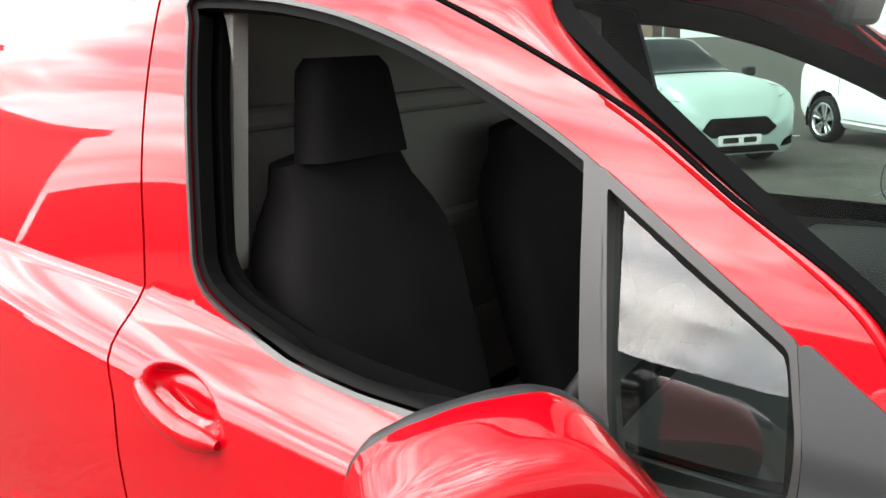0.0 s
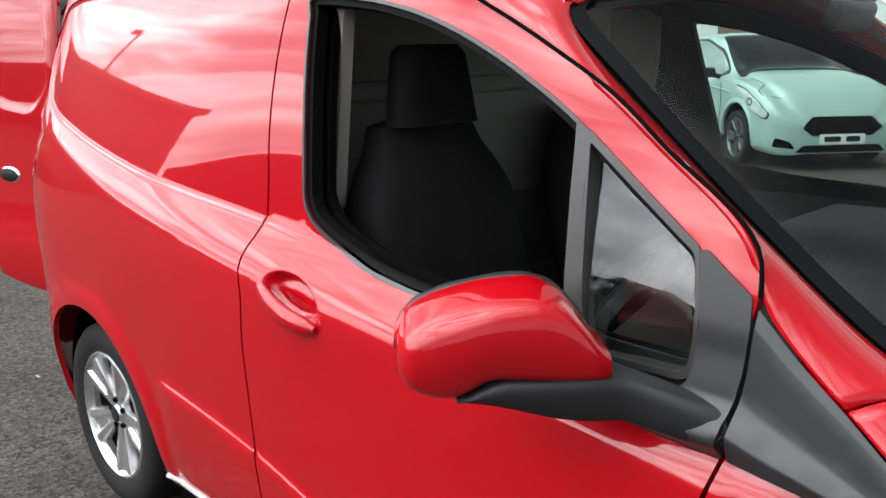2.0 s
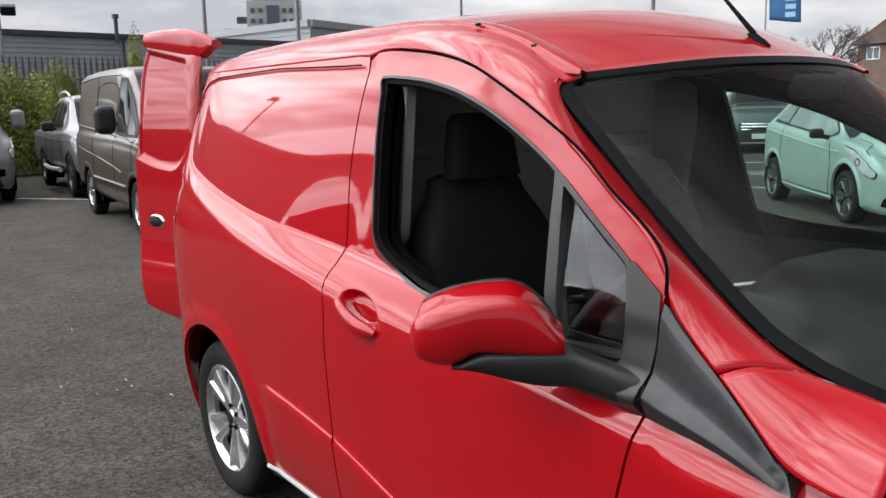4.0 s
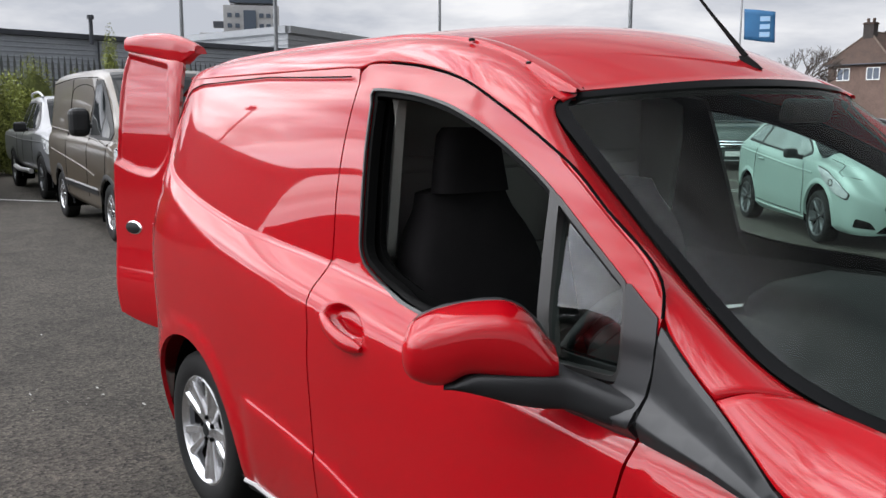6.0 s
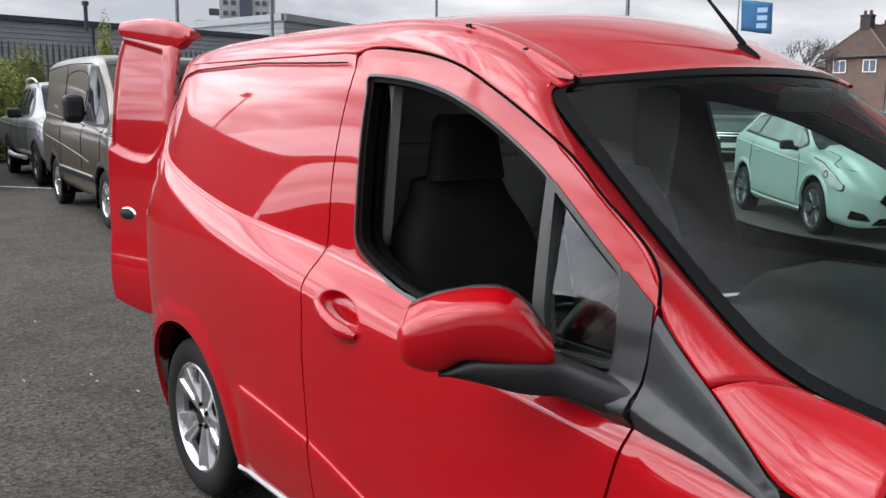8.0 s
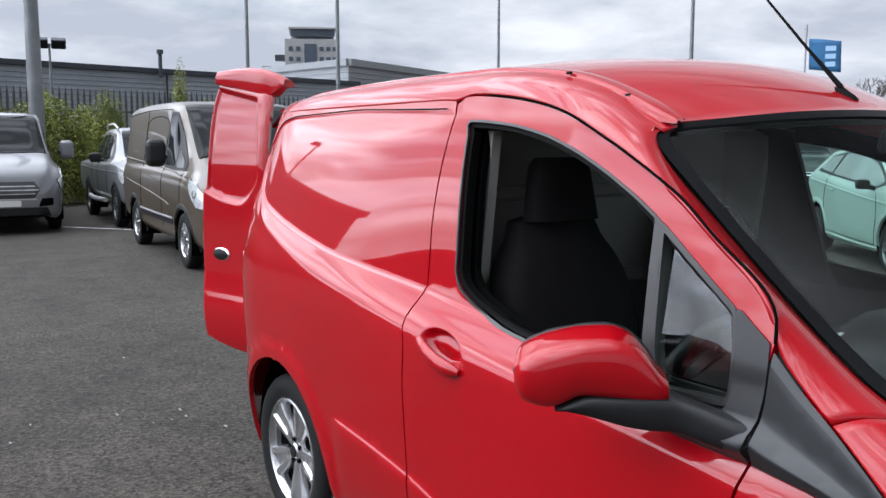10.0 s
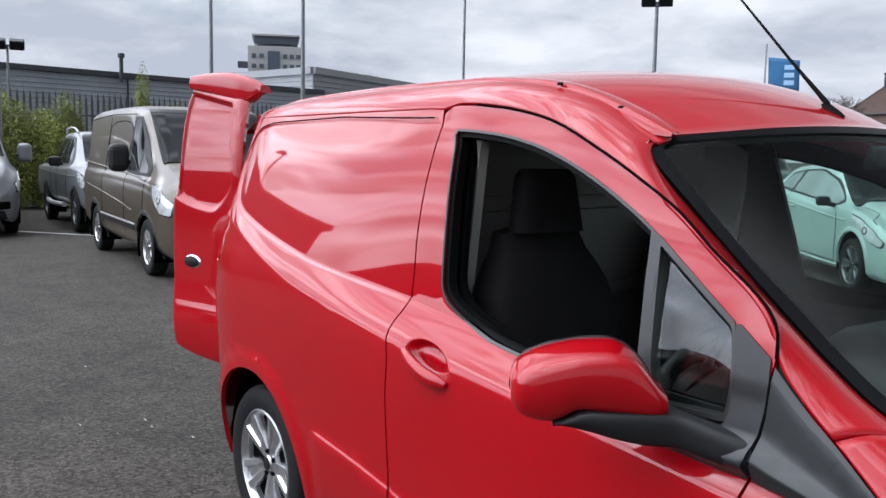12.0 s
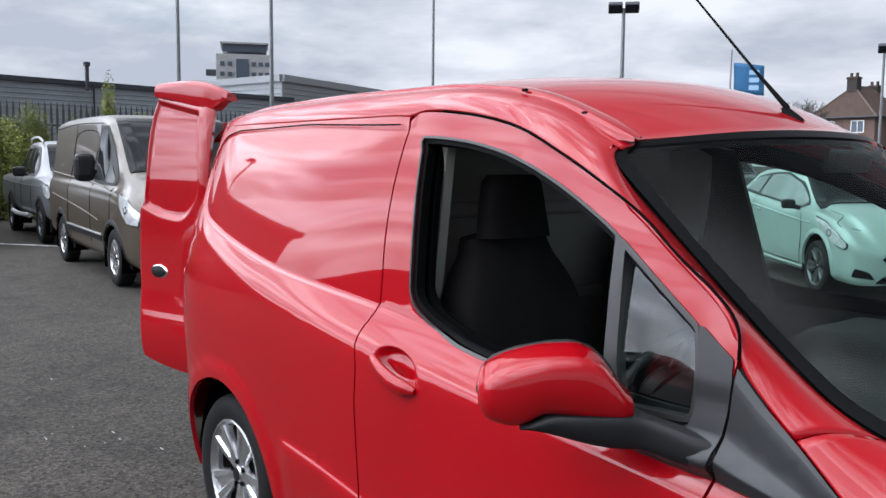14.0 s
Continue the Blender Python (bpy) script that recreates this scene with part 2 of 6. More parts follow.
def panel(outline, place, step=0.04, holes=(), lines=(), depth=0.02, roll=0.003, flip=False):
    """A curved sheet with thickness: outline (u, v) and holes, laid on the surface place(u, v), its edges rolled over and turned in by depth.
    lines: open polylines that the mesh follows."""
    verts, edges = [], []

    def add_line(pts, closed):
        base = len(verts)
        for q in pts:
            verts.append(Vector((float(q[0]), float(q[1]))))
        for i in range(len(pts) - (0 if closed else 1)):
            edges.append((base + i, base + (i + 1) % len(pts)))

    add_line(outline, True)
    for h in holes:
        add_line(h, True)
    for l in lines:
        add_line([q for q in l if inside(outline, q[0], q[1])], False)
    us, vs = [q[0] for q in outline], [q[1] for q in outline]
    have = np.array([(v[0], v[1]) for v in verts])
    for u in np.arange(min(us) + step / 2, max(us), step):
        for v in np.arange(min(vs) + step / 2, max(vs), step):
            if ((have - (u, v)) ** 2).sum(1).min() < (0.45 * step) ** 2 or not inside(outline, u, v):
                continue
            if any(inside(h, u, v) for h in holes):
                continue
            verts.append(Vector((u, v)))
    pv, _, pf, *_ = delaunay_2d_cdt(verts, edges, [], 0, 1e-5)
    bm = bmesh.new()
    bv, uv = [], []
    slope = bm.verts.layers.float_vector.new("slope")
    sheet = bm.faces.layers.int.new("sheet")
    h = 0.004
    for q in pv:
        v = bm.verts.new(place(q[0], q[1]))
        du = Vector(place(q[0] + h, q[1])) - Vector(place(q[0] - h, q[1]))
        dv = Vector(place(q[0], q[1] + h)) - Vector(place(q[0], q[1] - h))
        n = du.cross(dv)
        v[slope] = (n if not flip else -n).normalized()
        bv.append(v)
        uv.append((q[0], q[1]))
    for f in pf:
        cu, cv = sum(uv[i][0] for i in f) / 3, sum(uv[i][1] for i in f) / 3
        if inside(outline, cu, cv) and not any(inside(h, cu, cv) for h in holes):
            try:
                bm.faces.new([bv[i] for i in (f if not flip else f[::-1])])[sheet] = 1
            except ValueError:
                pass
    for v in [v for v in bm.verts if not v.link_faces]:
        bm.verts.remove(v)
    bm.normal_update()
    if depth > 0:
        rim = [e for e in bm.edges if len(e.link_faces) == 1]
        inner = {}
        for e in rim:
            for v in e.verts:
                if v not in inner:
                    inner[v] = [v.co.copy(), v.normal.copy()]
        low = {v: bm.verts.new(c - n * depth) for v, (c, n) in inner.items()}
        centre = {}
        for v, (c, n) in inner.items():
            faces = v.link_faces
            m = sum((f.calc_center_median() for f in faces), Vector()) / len(faces)
            d = (m - c)
            d = d - n * d.dot(n)
            centre[v] = d.normalized() if d.length > 1e-9 else Vector()
        for e in rim:
            l = e.link_loops[0]
            a, b = l.vert, l.link_loop_next.vert
            f = bm.faces.new((b, a, low[a], low[b]))
            f.smooth = True
        mid = {}
        if roll > 0:
            for v, (c, n) in inner.items():
                v.co = c - n * roll * 0.5
    for f in bm.faces:
        f.smooth = True
    bm.normal_update()
    for e in bm.edges:
        if len(e.link_faces) == 2 and e.calc_face_angle(0) > radians(40):
            e.smooth = False
    return bm


def loft(rows, closed=False, cap=False, flip=False):
    """A skin over rows of points (all rows of one length)."""
    bm = bmesh.new()
    g = [[bm.verts.new(tuple(map(float, p))) for p in r] for r in rows]
    n = len(g[0])
    for i in range(len(g) - 1):
        for j in range(n if closed else n - 1):
            q = (g[i][j], g[i][(j + 1) % n], g[i + 1][(j + 1) % n], g[i + 1][j])
            bm.faces.new(q[::-1] if flip else q)
    if cap:
        for r in (g[0][::-1], g[-1]):
            bm.faces.new(r if not flip else r[::-1])
    bmesh.ops.remove_doubles(bm, verts=bm.verts, dist=1e-5)
    bm.normal_update()
    for f in bm.faces:
        f.smooth = True
    for e in bm.edges:
        if len(e.link_faces) == 2 and e.calc_face_angle(0) > radians(42):
            e.smooth = False
    return bm


def solid_box(sx, sy, sz, bevel=0.01, at=(0, 0, 0), segments=2):
    bm = bmesh.new()
    bmesh.ops.create_cube(bm, size=1.0)
    bmesh.ops.scale(bm, vec=(sx, sy, sz), verts=bm.verts)
    if bevel > 0:
        bmesh.ops.bevel(bm, geom=list(bm.edges), offset=min(bevel, 0.45 * min(sx, sy, sz)), segments=segments, affect="EDGES", profile=0.5)
    bmesh.ops.translate(bm, vec=at, verts=bm.verts)
    return bm


def tube(path, radius, sides=10, closed=False, squash=1.0):
    """A round bar along 3D points; radius: a number, or one for each point."""
    p = [Vector(q) for q in path]
    rows, up = [], Vector((0, 0, 1))
    for i, c in enumerate(p):
        a, b = p[max(i - 1, 0)] if not closed else p[i - 1], p[min(i + 1, len(p) - 1)] if not closed else p[(i + 1) % len(p)]
        t = (b - a).normalized()
        s = t.cross(up)
        if s.length < 1e-3:
            s = t.cross(Vector((1, 0, 0)))
        s.normalize()
        u = s.cross(t)
        r = radius[i] if hasattr(radius, "__len__") else radius
        rows.append([c + (s * math.cos(k / sides * math.tau) * r + u * math.sin(k / sides * math.tau) * r * squash) for k in range(sides)])
    if closed:
        rows.append(rows[0])
    return loft(rows, closed=True, cap=not closed, flip=True)


def lathe(profile, sides=32, axis="Y"):
    """profile: (radius, along) pairs spun round the axis."""
    rows = []
    for r, a in profile:
        row = []
        for k in range(sides):
            c, s = math.cos(k / sides * math.tau) * r, math.sin(k / sides * math.tau) * r
            row.append((c, a, s) if axis == "Y" else (c, s, a))
        rows.append(row)
    return loft(rows, closed=True)


def relaxed(bm, times):
    """Evens out small waves of a skin; its open edges stay."""
    inner = [v for v in bm.verts if not v.is_boundary]
    for _ in range(times):
        bmesh.ops.smooth_vert(bm, verts=inner, factor=0.5, use_axis_x=True, use_axis_y=True, use_axis_z=True)
    bm.normal_update()
    return bm


def moved(bm, m):
    bmesh.ops.transform(bm, matrix=m, verts=bm.verts)
    return bm


def part(name, bm, material, parent=None, label="", thickness=0.0):
    """Links a bmesh as one mesh object under a thing or a part."""
    me = bpy.data.meshes.new(name)
    normals = None
    slope, sheet = bm.verts.layers.float_vector.get("slope"), bm.faces.layers.int.get("sheet")
    if slope is not None and sheet is not None:
        bm.normal_update()
        bm.faces.ensure_lookup_table()
        normals = []
        for f in bm.faces:
            for l in f.loops:
                n = l.vert[slope]
                normals.append(tuple(n) if f[sheet] and n.length > 0.5 else tuple(f.normal))
    bm.to_mesh(me)
    bm.free()
    if normals:
        me.normals_split_custom_set(normals)
    me.materials.append(material)
    ob = new(name, me)
    if parent is not None:
        ob.parent = parent
    if label:
        ob["label"] = label
    if thickness:
        md = ob.modifiers.new("thickness", "SOLIDIFY")
        md.thickness, md.offset = thickness, -1
    return ob


def thing(name, label, category, group="", m=None, kind=""):
    ob = new(name)
    ob.empty_display_size = 0.2
    if m is not None:
        ob.matrix_basis = m
    return tagged(ob, label, category, group, kind)


# ---- the red van ----
# Half-width of the body over the height, at the doors.
SIDE = Curve1((0.12, 0.77), (0.22, 0.815), (0.32, 0.845), (0.45, 0.865), (0.58, 0.876), (0.72, 0.882), (0.84, 0.886), (0.92, 0.886), (1.0, 0.882), (1.05, 0.877), (1.10, 0.868), (1.15, 0.855), (1.2, 0.838), (1.3, 0.80), (1.7, 0.66))
BAND_LOW = Curve1((-0.9, 1.26), (-0.25, 1.20), (0.1, 1.11), (0.42, 1.035), (0.72, 1.0), (0.97, 0.97), (1.4, 0.940), (2.0, 0.90), (2.6, 0.82))
BAND_TOP = Curve1((-0.9, 1.36), (-0.365, 1.33), (-0.27, 1.285), (0.0, 1.205), (0.34, 1.14), (0.62, 1.108), (0.86, 1.088), (1.0, 1.076), (1.2, 1.055), (1.45, 1.03), (1.8, 1.0), (2.3, 0.97), (2.6, 0.93))


def rear_swell(x):
    """How far the lower load panel stands out, from 1 at the rear to 0 at the door post."""
    u = max((x + 0.25) / 1.15, 0.0)
    if u < 0.8:
        return 1 - u**1.9
    k = min((u - 0.8) / 0.34, 1.0)
    return 0.3456 * (1 + 2 * k) * (1 - k) ** 2 - 0.34 * 1.554 * k * (1 - k) ** 2


def upper_width(x, z):
    d = z - 1.08
    return 0.800 - 0.13 * d - 0.155 * d * abs(d) + 0.0875 * rear_swell(x) * (1.6 - max(z, 1.05))


RECESS = spline([(2.3, 1.80), (1.02, 1.80), (0.98, 1.622), (0.39, 1.635), (-0.15, 1.625)], 0.03, tension=0.2)[:-1] + \
    spline([(-0.15, 1.625), (-0.29, 1.595), (-0.36, 1.50), (-0.365, 1.37), (-0.27, 1.285), (0.0, 1.205), (0.34, 1.14), (0.62, 1.108), (0.86, 1.088), (1.0, 1.076), (1.2, 1.055), (1.45, 1.03), (1.8, 1.0), (2.3, 0.97)], 0.03)
CREASE = Curve1((0.3, 0.60), (0.5, 0.585), (0.97, 0.537), (1.36, 0.447), (1.8, 0.36), (2.3, 0.30))
ARCH_R, ARCH_X, WHEEL_F = 0.385, 0.045, 2.489


def rear_inset(x):
    u = max(-0.10 - x, 0.0) / 0.72
    return 0.38 * u**2.5


def half_width(x, z):
    zb, zt = BAND_LOW(x), BAND_TOP(x)
    if z <= zb:
        w = SIDE(z)
    elif z < zt:
        k = (z - zb) / (zt - zb)
        w = SIDE(zb) + (upper_width(x, zt) + 0.012 - SIDE(zb)) * k**1.5 * (1.25 - 0.25 * k)
    else:
        w = upper_width(x, z) + 0.012
    w += 0.05 * smooth(1.2, 2.2, x) * smooth(0.95, 1.12, z)
    w -= 0.045 * smooth(1.5, 1.95, x) * max(z - 1.08, 0.0)
    w -= 0.16 * smooth(2.35, 3.3, x) ** 1.5
    w -= rear_inset(x)
    w -= 0.055 * smooth(-0.28, -0.60, x) * smooth(0.95, 0.45, z)
    if z > 0.95:
        d = edge_distance(RECESS, x, z)
        if inside(RECESS, x, z):
            w -= 0.012 * smooth(0.0, 0.016, d) * (1 - 0.75 * smooth(1.15, 1.62, z))
    if 0.45 < x < 2.2 and z < 0.75:
        w += 0.006 * (1 - smooth(-0.004, 0.004, z - CREASE(x))) * smooth(0.48, 0.56, x)
    for ax in (ARCH_X, WHEEL_F):
        r = math.hypot(x - ax, z - 0.31)
        w += 0.013 * (1 - smooth(ARCH_R + 0.03, ARCH_R + 0.085, r))
    # the scoop behind the door handle
    e = ((x - 1.175) / 0.112) ** 2 + ((z - 0.957 + 0.14 * (x - 1.175)) / 0.048) ** 2
    w -= 0.034 * (1 - smooth(0.25, 1.0, e))
    return w


def side_place(sgn):
    return lambda x, z: (x, sgn * half_width(x, z), z)


# Door opening line, roof gutter line and the edges of the windscreen.
DOOR_TOP = [(0.985, 1.60), (0.985, 1.635), (1.015, 1.655), (1.13, 1.653), (1.31, 1.632), (1.48, 1.595), (1.64, 1.533), (1.78, 1.470), (1.91, 1.405), (2.02, 1.332), (2.11, 1.278), (2.16, 1.24), (2.182, 1.205), (2.188, 1.16)]
DOOR_FRONT = [(2.188, 1.16), (2.183, 1.12), (2.180, 1.06), (2.176, 1.0), (2.168, 0.965), (2.155, 0.90), (2.13, 0.81), (2.10, 0.70), (2.06, 0.55), (2.01, 0.36)]
DOOR_REAR = [(0.985, 0.26), (0.985, 0.56), (0.978, 0.80), (0.985, 0.93), (0.968, 1.01), (0.982, 1.08), (0.978, 1.17), (0.965, 1.29), (0.965, 1.42), (0.975, 1.54), (0.985, 1.60)]
WINDOW = spline([(1.065, 1.585), (1.26, 1.572), (1.42, 1.543), (1.55, 1.505), (1.66, 1.462), (1.77, 1.410), (1.85, 1.366), (1.98, 1.282), (2.06, 1.232), (2.096, 1.206), (2.108, 1.17), (2.112, 1.10),
                 (2.106, 1.030), (2.08, 1.006), (1.95, 1.004), (1.75, 1.014), (1.60, 1.019), (1.50, 1.024), (1.36, 1.040), (1.23, 1.072), (1.15, 1.108), (1.117, 1.150), (1.105, 1.22), (1.078, 1.42), (1.066, 1.54)], 0.022, closed=True, tension=0.8)
GUTTER = Curve1((-0.85, 1.60), (-0.7, 1.655), (-0.45, 1.695), (0.0, 1.722), (0.6, 1.735), (1.0, 1.735), (1.26, 1.718), (1.38, 1.70), (1.49, 1.67), (1.62, 1.62), (1.73, 1.57))
CROWN = Curve1((-0.85, 0.03), (-0.3, 0.06), (0.5, 0.06), (1.0, 0.055), (1.4, 0.045), (1.73, 0.03))
GUTTER_Y = 0.575


def header_x(y):
    return 1.875 - 0.145 * (y / GUTTER_Y) ** 2


def roof_place(s, y):
    """s runs along the roof, 1.73 at the windscreen's top edge."""
    x = s + (header_x(y) - 1.73) * smooth(0.4, 1.73, s)
    w = GUTTER_Y * (1 - 0.12 * smooth(0.0, -0.85, s)) if s < 0 else GUTTER_Y
    k = min(abs(y) / GUTTER_Y, 1.0)
    return (x, y * w / GUTTER_Y, GUTTER(s) + CROWN(s) * (1 - k * k))


def screen_place(u, v):
    """The windscreen: u across from -1 to 1, v from the top edge to the base."""
    a = abs(u)
    top = Vector((header_x(GUTTER_Y * a), 0.60 * u, 1.60 - 0.035 * a**2))
    edge = SCREEN_EDGE(v)
    mid = Vector((1.875 + 0.98 * v, 0, 1.60 - 0.60 * v - 0.03 * v * (1 - v)))
    k = a**2.2
    side = Vector((edge[0], edge[1] * u, edge[2]))
    c = mid.lerp(side, k)
    c.y = edge[1] * u
    return c


EDGE_PTS = [(1.700, 0.652, 1.552), (1.742, 0.663, 1.508), (1.85, 0.672, 1.420), (1.98, 0.682, 1.315), (2.11, 0.693, 1.216), (2.22, 0.705, 1.137), (2.33, 0.715, 1.072), (2.43, 0.715, 1.038), (2.54, 0.70, 1.015), (2.63, 0.69, 1.0)]
EDGE_X, EDGE_Y, EDGE_Z = (Curve1(*[(i / (len(EDGE_PTS) - 1), p[k]) for i, p in enumerate(EDGE_PTS)]) for k in range(3))


# The inner edge of the roof rail and the windscreen pillar: (s, x, y, z), turning out round the windscreen's top corner.
RAIL = ((-0.85, -0.85, 0.510, 1.60), (-0.7, -0.7, 0.518, 1.655), (-0.42, -0.42, 0.5445, 1.698), (-0.2, -0.2, 0.568, 1.712), (0.0, 0.0, 0.579, 1.722), (0.6, 0.6, 0.579, 1.735), (1.0, 1.0, 0.579, 1.735), (1.26, 1.26, 0.579, 1.718), (1.45, 1.45, 0.579, 1.682),
        (1.60, 1.60, 0.583, 1.628), (1.69, 1.69, 0.577, 1.582), (1.745, 1.748, 0.590, 1.558), (1.79, 1.737, 0.626, 1.556), (1.84, 1.712, 0.653, 1.545), (1.90, 1.745, 0.668, 1.506), (2.055, 1.95, 0.684, 1.340),
        (2.33, 2.20, 0.707, 1.150), (2.48, 2.30, 0.717, 1.088), (2.68, 2.40, 0.722, 1.047), (2.897, 2.50, 0.712, 1.028), (3.04, 2.585, 0.701, 1.008))
RAIL_X, RAIL_Y, RAIL_Z = (Curve1(*[(p[0], p[k]) for p in RAIL]) for k in (1, 2, 3))


# The upper edge of the black wedge on the wing, over x.
WEDGE_Z = Curve1((2.18, 1.160), (2.25, 1.096), (2.32, 1.045), (2.40, 0.985), (2.47, 0.935), (2.60, 0.915))
WEDGE_Y = Curve1((2.18, 0.836), (2.25, 0.842), (2.32, 0.852), (2.40, 0.868), (2.47, 0.880), (2.60, 0.874))


WEDGE_LOW = Curve1((2.18, 0.937), (2.27, 0.929), (2.33, 0.921), (2.40, 0.909), (2.48, 0.893))
FACETS = ((0.0, 0.0), (0.10, 0.011), (0.12, 0.012), (0.60, 0.019), (0.64, 0.022), (0.80, 0.046), (0.84, 0.046), (1.0, 0.030))


def wedge_width(x, z):
    """Facets of the wedge: a strip along the pillar, a flat triangle, a shelf and the underside."""
    top = WEDGE_Z(x)
    f = min(max((top - z) / max(top - WEDGE_LOW(x), 0.01), 0.0), 1.0)
    out = float(np.interp(f, [q[0] for q in FACETS], [q[1] for q in FACETS]))
    return WEDGE_Y(x) + 0.003 + out * (1 - 0.75 * smooth(2.2, 2.46, x))


def eased(points, times):
    """Evens out a polyline; its ends stay."""
    p = np.array([tuple(q) for q in points], float)
    for _ in range(times):
        p[1:-1] = 0.25 * p[:-2] + 0.5 * p[1:-1] + 0.25 * p[2:]
    return list(p)


def SCREEN_EDGE(v):
    return (EDGE_X(v), EDGE_Y(v), EDGE_Z(v))


PALE_TRIM = mat("pale_trim", (0.45, 0.45, 0.45), 0.4, 0.2, var=0.1)
van = thing("panel_van", "bright red panel van with an open rear door", "van")


def arch_notch(ax, x0, x1, z0):
    """The outline of a wheel opening between x0 and x1, from the sill line."""
    out = []
    for k in range(25):
        a = math.pi * k / 24
        out.append((ax - ARCH_R * math.cos(a), 0.31 + ARCH_R * math.sin(a)))
    return [(out[0][0], z0)] + out + [(out[-1][0], z0)]


def build_side(sgn):
    flip = sgn > 0
    place = side_place(sgn)
    side = "driver" if sgn < 0 else "passenger"
    # rear quarter
    rear = spline([(-0.80, 0.40), (-0.80, 1.0), (-0.78, 1.40), (-0.70, 1.60), (-0.66, 1.625)], 0.04)
    top = [(x, 1.647) for x in np.arange(-0.6, 0.98, 0.03)]
    gap = 0.0035
    rear_line = [(x - gap, z) for x, z in spline(DOOR_REAR, 0.025)][::-1]
    outline = arch_notch(ARCH_X, 0, 0, 0.24)[::-1] + [(-0.46, 0.30), (-0.62, 0.33)] + rear + top + [(0.975, 1.645)] + rear_line
    outline = [q for i, q in enumerate(outline) if i == 0 or np.hypot(q[0] - outline[i - 1][0], q[1] - outline[i - 1][1]) > 0.004]
    rec = [q for q in RECESS if q[0] < 0.97 and q[1] < 1.64]
    recess_lines = []
    for d in (-0.004, 0.0, 0.004, 0.008, 0.012, 0.016, 0.021):
        line = []
        for i, q in enumerate(rec):
            t = np.array(rec[min(i + 1, len(rec) - 1)]) - np.array(rec[max(i - 1, 0)])
            t /= np.linalg.norm(t)
            line.append((q[0] - t[1] * d, q[1] + t[0] * d))
        recess_lines.append(line)
    crease = lambda dx: [(x, CREASE(x) + dx) for x in np.arange(0.5, 2.1, 0.03)]
    shoulder_lines = [[(x, BAND_LOW(x) + (BAND_TOP(x) - BAND_LOW(x)) * k) for x in np.arange(-0.7, 0.97, 0.025)] for k in (0, 0.15, 0.3, 0.5, 0.75)]
    part("rear_quarter", panel(outline, place, 0.035, lines=recess_lines + [crease(-0.004), crease(0.0), crease(0.004)] + shoulder_lines, flip=flip), RED, van)
    # door
    door_line = [(x + gap, z) for x, z in spline(DOOR_REAR, 0.025)] + spline([(q[0] + (gap if q[0] < 1 else 0), q[1] - gap) for q in DOOR_TOP], 0.025)[1:-1] + [(x - gap, z) for x, z in spline(DOOR_FRONT, 0.025)]
    door_line += [(x, 0.26 + 0.10 * smooth(1.5, 2.01, x)) for x in np.arange(1.97, 1.0, -0.04)]
    door_recess = []
    for d in (0.0, 0.004, 0.008, 0.012, 0.016):
        door_recess.append([(x, BAND_TOP(x) + d) for x in np.arange(1.0, 2.16, 0.02)])
    door = part("front_door", panel(door_line, place, 0.035, holes=[WINDOW], lines=[crease(-0.004), crease(0.0), crease(0.004)] + [[(x, BAND_LOW(x) + (BAND_TOP(x) - BAND_LOW(x)) * k) for x in np.arange(1.0, 2.2, 0.025)] for k in (0, 0.15, 0.3, 0.5, 0.75)]
                + [[(1.175 + r * 0.112 * math.cos(a), 0.957 - 0.14 * r * 0.112 * math.cos(a) + r * 0.048 * math.sin(a)) for a in np.arange(0, math.tau + 0.1, 0.2)] for r in (0.3, 0.45, 0.56, 0.66, 0.75, 0.84, 0.92, 1.0, 1.1, 1.25)] + door_recess, flip=flip), RED, van)
    # window seal, dark inner seal, division bar, quarter pane
    w1, w2 = shrink(WINDOW, 0.007), shrink(WINDOW, 0.022)
    proud = lambda d: (lambda x, z: (x, sgn * (half_width(x, z) + d), z))
    flat = lambda d: (lambda x, z: (x, sgn * (half_width(x, max(z, 1.085)) + d), z))
    part("window_seal", panel(WINDOW, proud(0.002), 0.06, holes=[w1], depth=0.008, flip=flip), SEAL_GREY, door, "satin grey window surround")
    part("inner_seal", panel(w1, proud(-0.008), 0.06, holes=[w2], depth=0.03, flip=flip), SEAL, door)
    w3 = shrink(WINDOW, 0.024 if sgn < 0 else 0.048)
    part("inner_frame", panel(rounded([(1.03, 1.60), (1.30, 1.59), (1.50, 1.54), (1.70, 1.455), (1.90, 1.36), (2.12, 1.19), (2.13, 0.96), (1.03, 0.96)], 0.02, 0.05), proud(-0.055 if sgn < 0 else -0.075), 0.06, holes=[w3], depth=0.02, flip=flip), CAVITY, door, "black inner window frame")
    bar = [(1.846, 1.366), (1.872, 1.352), (1.908, 1.016), (1.878, 1.016)]
    part("division_bar", panel(rounded(bar, 0.004, 0.05), flat(0.003), 0.05, depth=0.03, flip=flip), SEAL_GREY, door, "satin grey window division bar")
    pane = rounded([(1.879, 1.335), (2.086, 1.202), (2.103, 1.11), (2.092, 1.032), (1.914, 1.022)], [0.006, 0.008, 0.03, 0.022, 0.008], 0.04)
    part("quarter_pane", panel(pane, lambda x, z: (x, sgn * (half_width(x, max(z, 1.085)) - 0.004 - 0.05 * max(z - 1.03, 0)), z), 0.05, depth=0, flip=flip), SIDE_GLASS, door).visible_shadow = False
    frame_q = rounded([(1.870, 1.356), (2.092, 1.212), (2.109, 1.11), (2.101, 1.022), (1.905, 1.012)], [0.004, 0.006, 0.03, 0.028, 0.004], 0.04)
